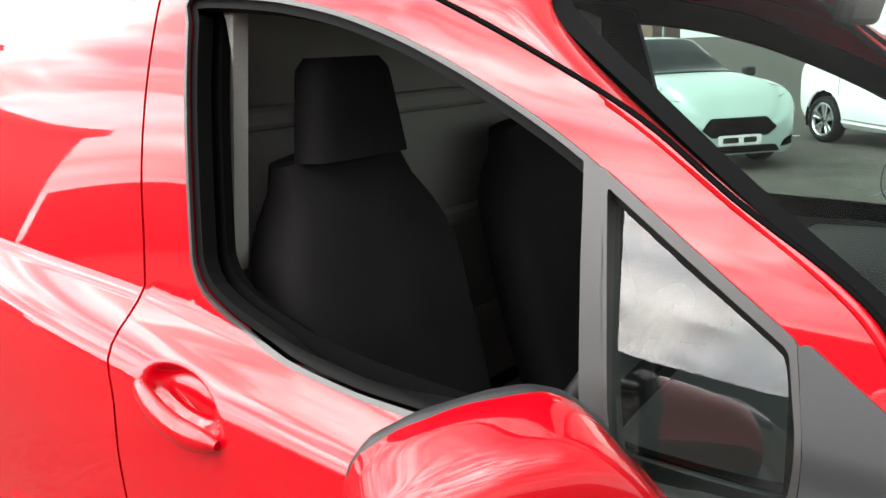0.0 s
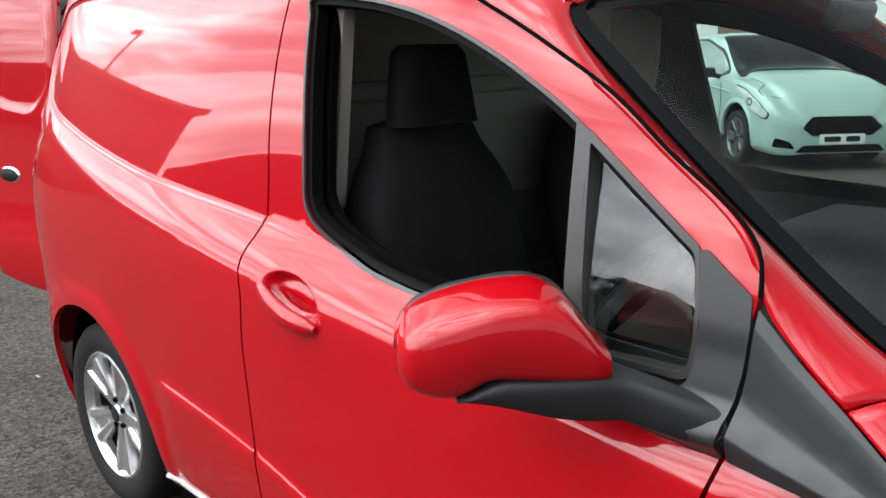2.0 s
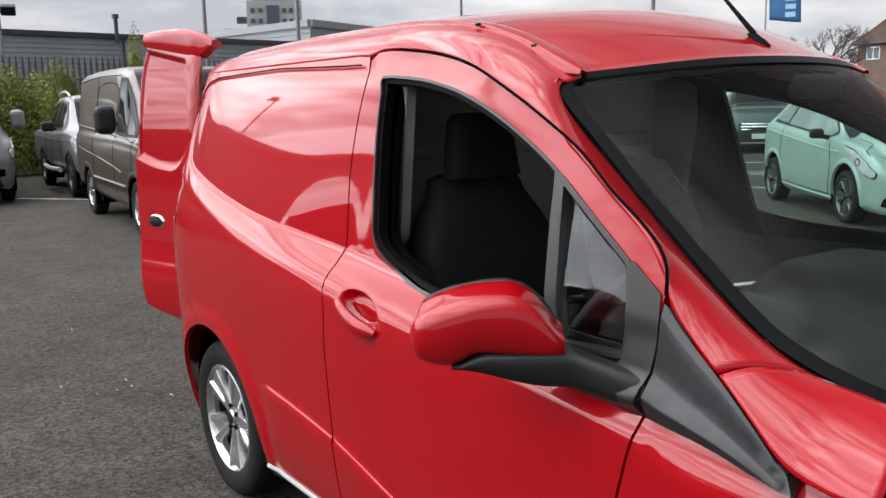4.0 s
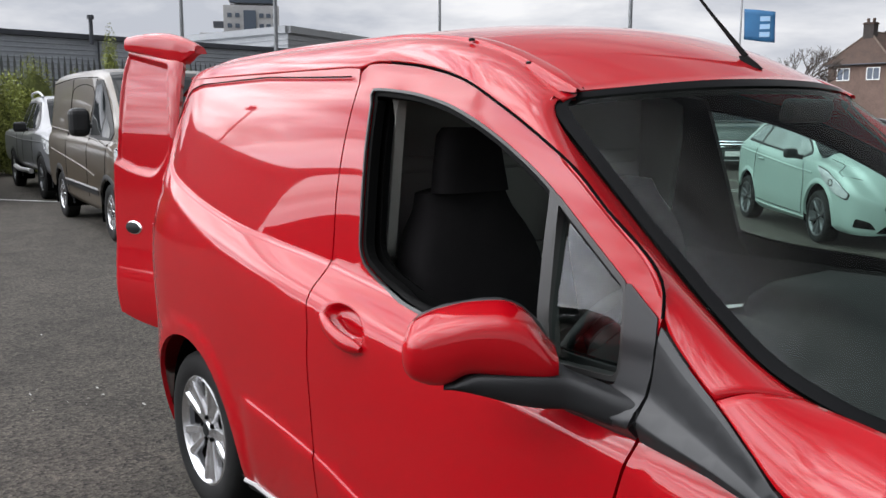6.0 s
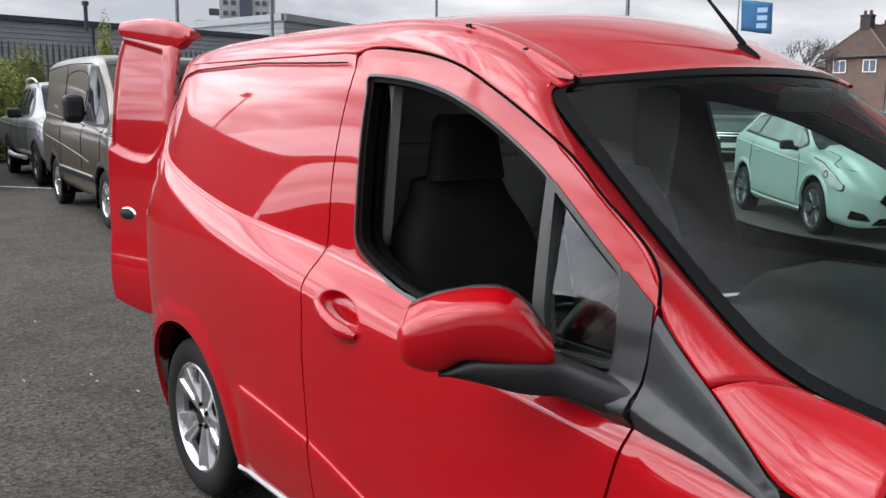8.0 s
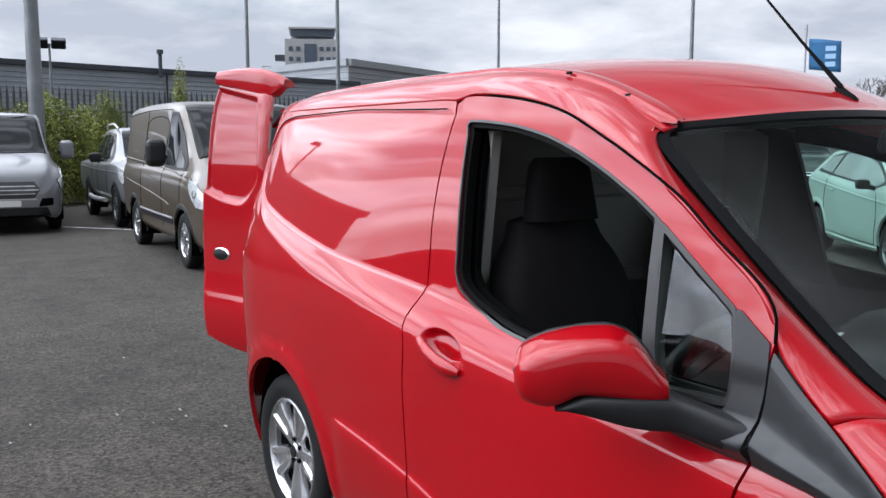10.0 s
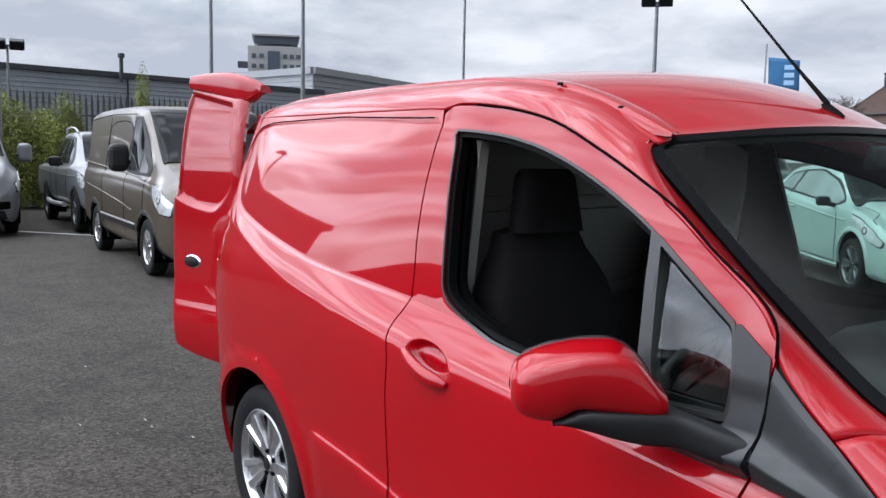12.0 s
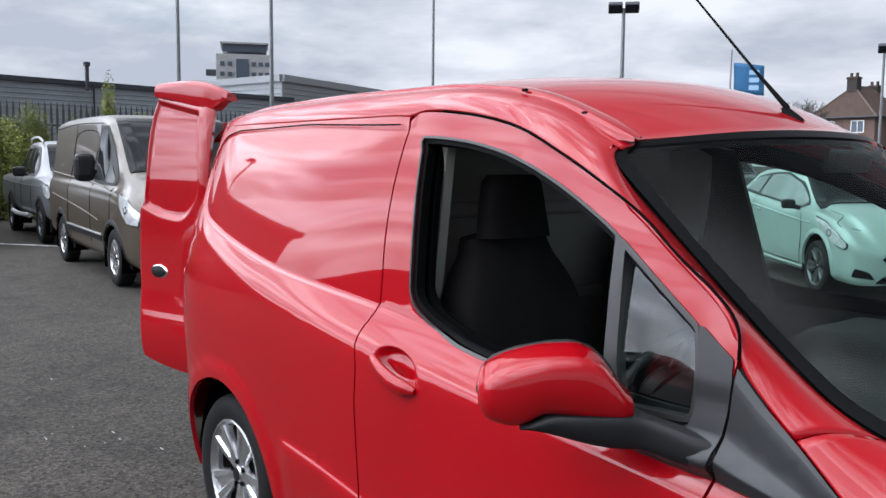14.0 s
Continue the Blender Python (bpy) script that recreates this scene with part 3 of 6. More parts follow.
    part("quarter_seal", panel(frame_q, flat(0.003), 0.05, holes=[pane], depth=0.03, flip=flip), SEAL_GREY, door)
    # black sail cover on the door, ahead of the pane
    sail = [(2.094, 1.2085), (2.104, 1.2105), (2.178, 1.161), (2.1815, 1.12), (2.178, 1.06), (2.170, 1.0), (2.166, 0.965), (2.166, 0.937), (2.05, 0.938), (1.93, 0.950), (1.88, 0.975), (1.875, 1.013), (1.95, 1.012), (2.080, 1.017), (2.098, 1.024), (2.106, 1.045), (2.109, 1.11)]

    def sail_place(x, z):
        root = smooth(1.86, 2.0, x)
        out = 0.012 * smooth(1.10, 1.0, z) + 0.038 * smooth(1.022, 0.975, z) * root - 0.030 * smooth(0.972, 0.935, z)
        return (x, sgn * (half_width(x, max(z, 1.085)) + 0.004 + out), z)

    part("sail_cover", panel(rounded(sail, 0.005, 0.02), sail_place, 0.016, depth=0.03, flip=flip), GREY_PLASTIC, door, "black plastic mirror sail")
    if sgn > 0:
        g2 = [q for q in shrink(WINDOW, 0.03) if q[0] < 1.9] + [(1.89, 1.03)]
        part("window_pane", panel(g2[:-1], proud(-0.012), 0.08, depth=0, flip=flip), SIDE_GLASS, door).visible_shadow = False
    # load panel's top seam: a dark tube paints the shade in its groove
    seam = [(x, sgn * half_width(x, z), z) for x, z in RECESS if x < 0.955 and z > 1.44 and z < 1.7]
    part("panel_seam", tube(seam, 0.0026, 6), CAVITY, van)
    # gap round the top of the door
    seam = [(q[0], sgn * (half_width(q[0], q[1]) + 0.001), q[1] + 0.001) for q in spline(DOOR_TOP[3:], 0.02)]
    part("door_gap", tube(seam, 0.0032, 6), CAVITY, van)
    # handle
    bars = [(1.078, 0.966), (1.11, 0.956), (1.165, 0.937), (1.22, 0.921), (1.282, 0.914)]
    rows = []
    for i, (x, z) in enumerate(spline(bars, 0.012)):
        k = (x - 1.075) / 0.2
        e_ = max(1 - (2 * min(max(k, 0), 1) - 1) ** 4, 0.02) ** 0.5
        hh, dd = 0.005 + 0.018 * e_, 0.005 + 0.012 * e_
        y0 = SIDE(z) + 0.006 + 0.014 * math.sin(math.pi * min(max(k, 0), 1))
        rows.append([(x, sgn * (y0 + dd * math.cos(a)), z + hh * math.sin(a)) for a in np.arange(0, math.tau, math.tau / 12)])
    part("door_handle", loft(rows, closed=True, cap=True, flip=flip), RED, door)
    part("lock_barrel", moved(lathe([(0.0001, 0.004), (0.008, 0.004), (0.009, 0.0), (0.009, -0.02)], 16), pose(1.068, sgn * 0.882, 0.958) @ Matrix.Diagonal((1, sgn, 1, 1))), CHROME, door)
    # cant rail and windscreen pillar, running on over the wing
    outer = [(x, half_width(x, 1.647), 1.647) for x in np.linspace(-0.70, 0.94, 30)] + [(q[0], half_width(q[0], q[1]), q[1] + 0.003) for q in spline(DOOR_TOP[1:], 0.03)]
    outer += [(x, WEDGE_Y(x), WEDGE_Z(x)) for x in np.linspace(2.192, 2.60, 30)]
    outer = eased(spline(outer, 0.004)[::5], 3)
    inner = []
    for p in outer:
        s_ = p[0] - 0.6 * (p[2] - 1.647)
        inner.append(np.array((RAIL_X(s_), RAIL_Y(s_), RAIL_Z(s_))))
    inner = eased(inner, 2)
    across = [[], []]
    for p, q in zip(outer, inner):
        s_ = p[0] - 0.6 * (p[2] - 1.647)
        b_ = 0.026 - 0.003 * smooth(1.3, 1.9, p[0]) - 0.012 * smooth(-0.2, -0.7, p[0])
        row = []
        for k in np.linspace(0, 1, 17):
            c = p + (q - p) * k
            bulge = b_ * math.sin(math.pi * k)
            row.append((c[0], sgn * (c[1] + bulge * 0.75), c[2] + bulge * 0.66))
        if s_ < 2.677:
            across[0].append(row)
        elif s_ > 2.684:
            across[1].append(row)
    a_, b_ = np.array(across[0][-1]), np.array(across[1][0])
    across[1].insert(0, [tuple(q) for q in a_ + (b_ - a_) * min(0.004 / max(np.linalg.norm(b_[8] - a_[8]), 1e-6), 0.9)])
    part("windscreen_pillar", relaxed(loft(across[0], flip=not flip), 60), RED, van, thickness=0.012)
    part("wing_top", relaxed(loft(across[1], flip=not flip), 12), RED, van, thickness=0.012)
    # black wedge on the wing, from the door to its tip
    wedge = [(x, WEDGE_Z(x) - 0.003) for x in np.linspace(2.190, 2.465, 14)] + [(2.478, 0.905), (2.40, 0.909), (2.33, 0.921), (2.27, 0.929), (2.174, 0.937), (2.174, 0.965), (2.178, 1.0), (2.186, 1.06), (2.1895, 1.12)]
    facet_lines = [[(x, WEDGE_Z(x) + (WEDGE_LOW(x) - WEDGE_Z(x)) * f) for x in np.linspace(2.192, 2.44, 18)] for f, _ in FACETS[1:-1]]
    part("wing_trim", panel(rounded(wedge, 0.002, 0.02), lambda x, z: (x, sgn * wedge_width(x, z), z), 0.02, lines=facet_lines, depth=0.03, flip=flip), GREY_PLASTIC, van, "black plastic wedge trim")
    # wing
    front = [(x + gap, z) for x, z in spline(DOOR_FRONT[3:], 0.03)]
    wing = front + arch_notch(WHEEL_F, 0, 0, 0.30)[0:] + [(2.95, 0.40), (3.22, 0.42), (3.28, 0.62), (3.1, 0.78), (2.85, 0.87), (2.62, 0.915), (2.47, 0.935), (2.40, 0.98), (2.32, 1.045), (2.24, 1.08)]
    part("front_wing", panel(wing, place, 0.04, flip=flip), RED, van)
    # roof moulding
    strip = [Vector(roof_place(s, sgn * GUTTER_Y)) + Vector((0.022, sgn * 0.026, 0)) * smooth(1.50, 1.73, s) for s in np.arange(-0.55, 1.731, 0.04)]
    rows = []
    for i, p in enumerate(strip):
        w_ = min(1.0 + 0.25 * smooth(1.3, 1.6, p[0]), 0.7 + 0.3 * (len(strip) - 1 - i), 0.15 + 0.08 * i)
        rows.append([(p[0], p[1] + sgn * o * w_, p[2] + dz * w_) for o, dz in ((-0.021, 0.000), (-0.017, 0.007), (0.0, 0.007), (0.015, 0.003), (0.020, -0.007), (0.021, -0.010 - 0.022 * smooth(1.35, 1.55, p[0]) * smooth(1.74, 1.68, p[0])))])
    part("roof_moulding", loft(rows, flip=not flip), RED, van)
    for x in (1.37, 1.585):
        part("roof_plug", moved(solid_box(0.018, 0.009, 0.008, 0.003), Matrix.Translation((x, sgn * (GUTTER_Y + 0.026), GUTTER(x) + 0.001))), SEAL, van, "black roof bar plug")
    # sill
    sill = [[(x, sgn * (half_width(x, 0.26) - 0.004), 0.262), (x, sgn * (half_width(x, 0.22) - 0.02), 0.20), (x, sgn * 0.70, 0.17)] for x in np.linspace(0.40, 2.06, 20)]
    part("sill", loft(sill, flip=not flip), BLACK_PLASTIC, van)
    # pale strip: the sill's lower flange with its sheen put into the colour
    strip = [(x, sgn * (half_width(x, 0.262) - 0.001), 0.255) for x in np.linspace(0.44, 2.02, 30)]
    part("sill_sheen_strip", tube(strip, 0.009, 8), PALE_TRIM, van, "pale grey sill edge strip with its sheen painted in")
    # liners of the wheel openings
    for ax in (ARCH_X, WHEEL_F):
        rows = [[(ax - (ARCH_R + 0.002) * math.cos(a), sgn * y, 0.31 + (ARCH_R + 0.002) * math.sin(a)) for a in np.linspace(-0.15, math.pi + 0.15, 24)] for y in (0.80, 0.72, 0.55)]
        rows.append([(ax, sgn * 0.55, 0.31)] * 24)
        part("wheel_liner", loft(rows), CAVITY, van)


for sgn in (-1, 1):
    build_side(sgn)

roof_outline = [(s, y) for s, y in [(-0.85, -GUTTER_Y)]] + [(s, -GUTTER_Y) for s in np.arange(-0.80, 1.70, 0.05)] + [(1.73, y) for y in np.linspace(-GUTTER_Y, GUTTER_Y, 24)] + [(s, GUTTER_Y) for s in np.arange(1.70, -0.80, -0.05)] + [(-0.85, y) for y in np.linspace(GUTTER_Y, -GUTTER_Y, 20)[:-1]]
roof = part("roof", panel(roof_outline, roof_place, 0.06, depth=0.012), RED, van)
scr = [(u, 0.0) for u in np.linspace(-1, 1, 30)] + [(1, v) for v in np.linspace(0.03, 0.97, 30)] + [(u, 1.0) for u in np.linspace(1, -1, 30)] + [(-1, v) for v in np.linspace(0.97, 0.03, 30)]
part("windscreen", panel(scr, screen_place, 0.035, depth=0, flip=True), SCREEN_GLASS, van).visible_shadow = False


for name, box in (("screen_border", (-1, -0.96, 0, 1)), ("screen_border", (0.96, 1, 0, 1)), ("screen_header", (-1, 1, 0, 0.04))):
    rows = [[screen_place(u, v) + Vector((-0.012, 0, -0.010)) for v in np.linspace(box[2], box[3], 60)] for u in np.linspace(box[0], box[1], 40)]
    part(name, loft(rows), SEAL, van)
frit_in = rounded([(-0.955, 0.028), (0.955, 0.028), (0.968, 0.30), (0.968, 0.60), (0.955, 0.91), (0.60, 0.93), (0.0, 0.94), (-0.60, 0.93), (-0.955, 0.91), (-0.968, 0.60), (-0.968, 0.30)], [0.05, 0.05, 0, 0, 0.06, 0, 0, 0, 0.06, 0, 0], 0.03)[::-1]
frit_out = rounded([(-1, 0.0), (1, 0.0), (1, 1), (-1, 1)], 0.035, 0.03)
part("screen_frit", panel(frit_out, lambda u, v: screen_place(u, v) + Vector((0.003, 0, 0.003)), 0.035, holes=[frit_in], depth=0, flip=True), FRIT, van, "black printed windscreen border")
# bonnet
def bonnet_place(x, y):
    k = (y / 0.80) ** 2
    t = (x - 2.62) / 0.72
    z = 1.0 - 0.09 * k - 0.05 * t - 0.22 * max(t, 0) ** 2.2 - 0.03 * max(abs(y) - 0.72, 0) / 0.1
    return (x, y, z + 0.0)


bon = spline([(2.92, -0.3), (2.70, -0.60), (2.565, -0.70), (2.575, -0.79), (2.66, -0.845), (2.9, -0.83), (3.15, -0.74), (3.30, -0.5), (3.36, 0.0), (3.30, 0.5), (3.15, 0.74), (2.9, 0.83), (2.66, 0.845), (2.575, 0.79), (2.565, 0.70), (2.70, 0.60), (2.92, 0.3), (2.95, 0.0)], 0.04, closed=True)
part("bonnet", panel(bon, bonnet_place, 0.05), RED, van)


def wheel_parts(parent, r, rim_r, width, m, rim_mat, spokes=5, twin=True, name="wheel"):
    """A tyre on a spoked rim; its outer face looks along -y before m is applied."""
    hub = new(name)
    hub.empty_display_size = 0.1
    hub.parent = parent
    hub.matrix_basis = m
    h = width / 2
    t = [(rim_r - 0.012, -h * 0.78), (rim_r + 0.006, -h * 0.90), (rim_r + 0.03, -h * 0.99), (r - 0.045, -h), (r - 0.02, -h * 0.93), (r - 0.006, -h * 0.78)]
    for k in (-0.55, -0.45, -0.08, 0.08, 0.45, 0.55):
        t.append((r, h * k))
    t += [(r - 0.006, h * 0.78), (r - 0.02, h * 0.93), (r - 0.045, h), (rim_r + 0.02, h), (rim_r - 0.012, h * 0.78)]
    part("tyre", lathe(t, 48), TYRE, hub)
    face = -h * 0.86
    rim = [(rim_r + 0.004, face), (rim_r - 0.006, face - 0.004), (rim_r - 0.016, face + 0.006), (rim_r - 0.022, face + 0.05), (rim_r - 0.03, h * 0.7), (0.0005, h * 0.7)]
    part("rim", lathe(rim, 48), rim_mat, hub)
    # dark ring and black disc paint the shade behind the spokes
    part("rim_well", lathe([(rim_r - 0.023, face + 0.022), (rim_r - 0.031, face + 0.060), (rim_r - 0.034, face + 0.062)], 40), ALLOY_DARK, hub)
    part("shade_disc", lathe([(rim_r - 0.024, face + 0.040), (0.001, face + 0.040)], 32), CAVITY, hub)
    for k in range(spokes):
        a = k / spokes * math.tau + 0.3
        c, s = math.cos(a), math.sin(a)
        rows = []
        for i in range(13):
            q = i / 12
            rad = 0.036 + (rim_r - 0.012 - 0.036) * q
            wd = (0.029 + 0.013 * smooth(0.1, 0.55, q) + 0.026 * q**2.2) * (rim_r / 0.205) if twin else 0.026 + 0.010 * (1 - q)
            y = face + 0.003 + 0.022 * (1 - q) ** 1.3
            groove = 0.008 * smooth(0.18, 0.5, q) if twin else 0.0
            inner = 0.26 + 0.20 * q
            prof = ((-1, 0.055), (-0.97, 0.008), (-0.88, 0.0), (-inner - 0.06, -0.002), (-inner + 0.10, groove), (0.0, groove * 1.15), (inner - 0.10, groove), (inner + 0.06, -0.002), (0.88, 0.0), (0.97, 0.008), (1, 0.055))
            rows.append([(c * rad - s * wd * e, y + dy, s * rad + c * wd * e) for e, dy in prof])
        part("spoke", loft(rows), rim_mat, hub)
    part("hub_cap", lathe([(0.001, face + 0.010), (0.024, face + 0.011), (0.031, face + 0.020), (0.058, face + 0.024), (0.064, face + 0.04)], 24), rim_mat, hub)
    part("centre_badge", lathe([(0.001, face + 0.007), (0.024, face + 0.0075), (0.026, face + 0.012)], 20), DASH, hub)
    for k in range(5):
        a = (k + 0.5) / 5 * math.tau + 0.3
        part("wheel_nut", moved(lathe([(0.001, -0.006), (0.008, -0.006), (0.009, 0.004)], 8), Matrix.Translation((math.cos(a) * 0.046, face + 0.020, math.sin(a) * 0.046))), CAVITY, hub)
    return hub


for x in (0.03, WHEEL_F):
    wheel_parts(van, 0.3075, 0.212, 0.180, pose(x, -0.748, 0.3075, 0, 24, 0), ALLOY)
    wheel_parts(van, 0.3075, 0.212, 0.180, pose(x, 0.748, 0.3075, 0, 18, 180), ALLOY)

# ---- door mirrors ----
M_OUT = rounded([(0.292, 1.050), (0.284, 1.098), (0.262, 1.124), (0.215, 1.143), (0.146, 1.156), (0.104, 1.158), (0.068, 1.147), (0.030, 1.112), (0.004, 1.066), (0.002, 1.032),
                 (0.09, 1.030), (0.165, 1.036), (0.192, 1.018), (0.222, 1.008), (0.270, 1.024)], 0.012, 0.012)


def build_mirror(sgn):
    I, A, F = Vector((1.985, 0.895)), Vector((-0.633, 0.774)), Vector((0.774, 0.633))
    mirror = new("door_mirror")
    mirror.parent = van

    def at(a, z, off):
        p = I + A * a + F * off
        return (p.x, sgn * p.y, z)

    T = Curve1((-0.005, 1.068), (0.012, 1.084), (0.030, 1.110), (0.068, 1.147), (0.104, 1.158), (0.146, 1.156), (0.215, 1.143), (0.262, 1.124), (0.282, 1.106), (0.293, 1.082))
    B = Curve1((-0.005, 1.024), (0.02, 1.021), (0.10, 1.028), (0.165, 1.034), (0.195, 1.016), (0.222, 1.008), (0.268, 1.018), (0.286, 1.032), (0.293, 1.048))
    G = Curve1((-0.005, 0.78), (0.015, 0.92), (0.04, 0.98), (0.10, 1.0), (0.18, 1.0), (0.235, 0.97), (0.265, 0.90), (0.280, 0.78), (0.290, 0.58), (0.293, 0.42))
    rows = []
    for a in np.concatenate([np.linspace(-0.004, 0.02, 5), np.linspace(0.03, 0.26, 22), np.linspace(0.268, 0.293, 8)]):
        zt, zb, g = T(a), B(a), G(a)
        e = min((zt - zb) / 0.13, 1.0)
        zc = zb + 0.40 * (zt - zb)
        sec = [(-0.052, zt - 0.001), (-0.02, zt), (0.052 * g, zt - 0.012 * e), (0.066 * g, zt - 0.019 * e), (0.0735 * g, zt - 0.030 * e), (0.0765 * g, zc + 0.006 * e), (0.0755 * g, zc - 0.006 * e), (0.067 * g, zb + 0.014 * e), (0.060 * g, zb + 0.004 * e), (0.042 * g, zb), (0.0, zb - 0.001), (-0.052, zb)]
        sec = spline(sec, 0.003, tension=0.0)
        idx = np.linspace(0, len(sec) - 1, 48)
        rows.append([at(a, z, o) for o, z in eased([sec[int(i)] * (1 - i % 1) + sec[min(int(i) + 1, len(sec) - 1)] * (i % 1) for i in idx], 5)])
    part("mirror_cap", relaxed(loft(rows, cap=True, flip=sgn < 0), 3), RED, mirror)
    rows = []
    for o, g in ((-0.046, 0.99), (-0.050, 1.02), (-0.058, 1.03), (-0.066, 1.015), (-0.068, 0.94)):
        rows.append([at(0.15 + (q[0] - 0.15) * g, 1.085 + (q[1] - 1.085) * g, o) for q in M_OUT])
    part("mirror_rim", loft(rows, closed=True, cap=True, flip=sgn > 0), BLACK_PLASTIC, mirror, "black mirror rim")
    g = [(0.15 + (q[0] - 0.15) * 0.9, 1.095 + (q[1] - 1.095) * 0.88) for q in M_OUT]
    part("mirror_glass", panel(g, lambda a, z: at(a, z, -0.071), 0.05, depth=0.0, flip=sgn > 0), CHROME, mirror)
    # black foot under the cap and the arm to the door
    secs = []
    for k in np.linspace(0, 1, 14):
        a = 0.212 - 0.222 * k
        zt = 1.014 + 0.024 * smooth(0.0, 0.3, k)
        zb = 1.004 - 0.030 * smooth(0.0, 0.9, k)
        f0, f1 = 0.060 + 0.012 * smooth(0.1, 0.6, k), -0.045
        secs.append([at(a, zt, f1), at(a, zt + 0.002, 0.0), at(a, zt, f0 * 0.8), at(a, zt - 0.006, f0), at(a, 0.5 * (zt + zb), f0 + 0.002), at(a, zb + 0.006, f0 * 0.95), at(a, zb, f0 * 0.75), at(a, zb, f1)])
    end = [(1.90, 0.84, 1.020), (2.00, 0.855, 1.024), (2.10, 0.865, 1.022), (2.160, 0.87, 1.008), (2.172, 0.872, 0.990), (2.172, 0.872, 0.960), (2.10, 0.865, 0.948), (1.90, 0.84, 0.958)]
    last = secs[-1]
    for k in (0.15, 0.3, 0.45, 0.6, 0.75, 0.9, 1.0):
        e = k * k * (3 - 2 * k)
        secs.append([(q[0] + (p[0] - q[0]) * (0.55 * k + 0.45 * e), q[1] + (sgn * p[1] - q[1]) * k, q[2] + (p[2] - q[2]) * e) for q, p in zip(last, end)])
    part("mirror_arm", loft([evenly(list(s_) + [s_[0]], 41)[:-1] for s_ in secs], closed=True, cap=True, flip=sgn > 0), BLACK_PLASTIC, mirror, "black plastic mirror arm")


for sgn in (-1, 1):
    build_mirror(sgn)

# ---- rear end ----
RD_H, RD_D, RD_N = Vector((-0.69, -0.55)), Vector((-0.962, -0.273)), Vector((0.273, -0.962))
RD_LEAN = Curve1((0.45, 0.045), (0.58, 0.082), (0.68, 0.088), (0.73, 0.084), (0.80, 0.070), (0.90, 0.058), (1.05, 0.052), (1.22, 0.046), (1.38, 0.040), (1.5, 0.030), (1.68, 0.004), (1.88, -0.045))
RD_FREE = Curve1((0.45, 0.47), (0.56, 0.515), (0.73, 0.530), (0.80, 0.545), (1.1, 0.562), (1.26, 0.562), (1.31, 0.536), (1.68, 0.516), (1.82, 0.488), (1.88, 0.465))
PANE = rounded([(0.135, 1.735), (0.478, 1.80), (0.500, 1.68), (0.522, 1.275), (0.40, 1.238), (0.313, 1.225), (0.218, 1.216), (0.136, 1.273), (0.085, 1.36), (0.098, 1.516)], [0.015, 0.015, 0.0, 0.015, 0.05, 0.04, 0.05, 0.05, 0.05, 0.0], 0.02)


def rear_door_place(s, z, out=0.0):
    o = RD_LEAN(z) + out
    if z > 1.2 and inside(PANE, s, z):
        o -= 0.022 * smooth(0.0, 0.030, edge_distance(PANE, s, z))
    o -= 0.05 * smooth(RD_FREE(z) - 0.05, RD_FREE(z) + 0.01, s) ** 2
    o -= 0.05 * smooth(0.12, -0.02, s) ** 2
    p = RD_H + RD_D * s + RD_N * o
    return (p.x, p.y, z)


rd_line = [(RD_FREE(z), z) for z in np.arange(0.535, 1.83, 0.025)] + [(s_, 1.835 - 0.16 * ((0.47 - s_) / 0.45) ** 2 * 0.6) for s_ in np.arange(0.45, 0.04, -0.025)] + [(0.045, z) for z in np.arange(1.72, 0.53, -0.04)] + [(s_, 0.505 + 0.06 * (s_ / 0.5) ** 3) for s_ in np.arange(0.07, 0.49, 0.03)]
rear_door = part("rear_door", panel(rd_line, rear_door_place, 0.02, lines=[shrink(PANE, d) + shrink(PANE, d)[:1] for d in (-0.012, -0.005, 0.0, 0.006, 0.012, 0.018, 0.024, 0.030)], depth=0.03, flip=True), RED, van, "open red rear door with a badge")
rows = []
for k in np.linspace(0, 1, 18):
    s_ = 0.468 - 0.50 * k
    zt = 1.872 + 0.010 * math.sin(math.pi * min(k * 1.1, 1)) - 0.060 * k**4
    zl = 1.806 - 0.085 * k + 0.060 * smooth(0.80, 1.0, k)
    push = 0.026 * (1 - 0.7 * smooth(0.7, 1.0, k))
    rows.append([(RD_H + RD_D * s_ + RD_N * (RD_LEAN(1.84) + o)).to_tuple() + (z,) for o, z in ((-0.06, zt - 0.035), (-0.045, zt - 0.010), (-0.02, zt), (0.35 * push, zt - 0.003), (0.75 * push, zt - 0.013), (push, zt - 0.030), (0.98 * push, zl + 0.014), (0.85 * push, zl + 0.002), (0.3 * push, zl - 0.002), (-0.03, zl - 0.006))])
rows = [evenly(r, 24) for r in rows]
part("door_spoiler", loft(rows, cap=True, flip=True), RED, rear_door)
bd = Vector(rear_door_place(0.374, 0.974))
bm_turn = Matrix.Translation(bd) @ Matrix.Rotation(math.atan2(-RD_D.y, -RD_D.x), 4, "Z")
part("badge_ring", moved(lathe([(0.001, -0.008), (0.040, -0.007), (0.046, -0.004), (0.05, 0.0)], 28), bm_turn @ Matrix.Diagonal((1.3, 1, 0.66, 1))), CHROME, rear_door)
part("badge_field", moved(lathe([(0.001, -0.0095), (0.040, -0.0085), (0.0435, -0.006)], 28), bm_turn @ Matrix.Diagonal((1.3, 1, 0.64, 1))), DASH, rear_door, "dark blue oval badge field")
part("load_floor", solid_box(1.72, 1.2, 0.05, 0.01, (0.06, 0, 0.52)), BLACK_PLASTIC, van)
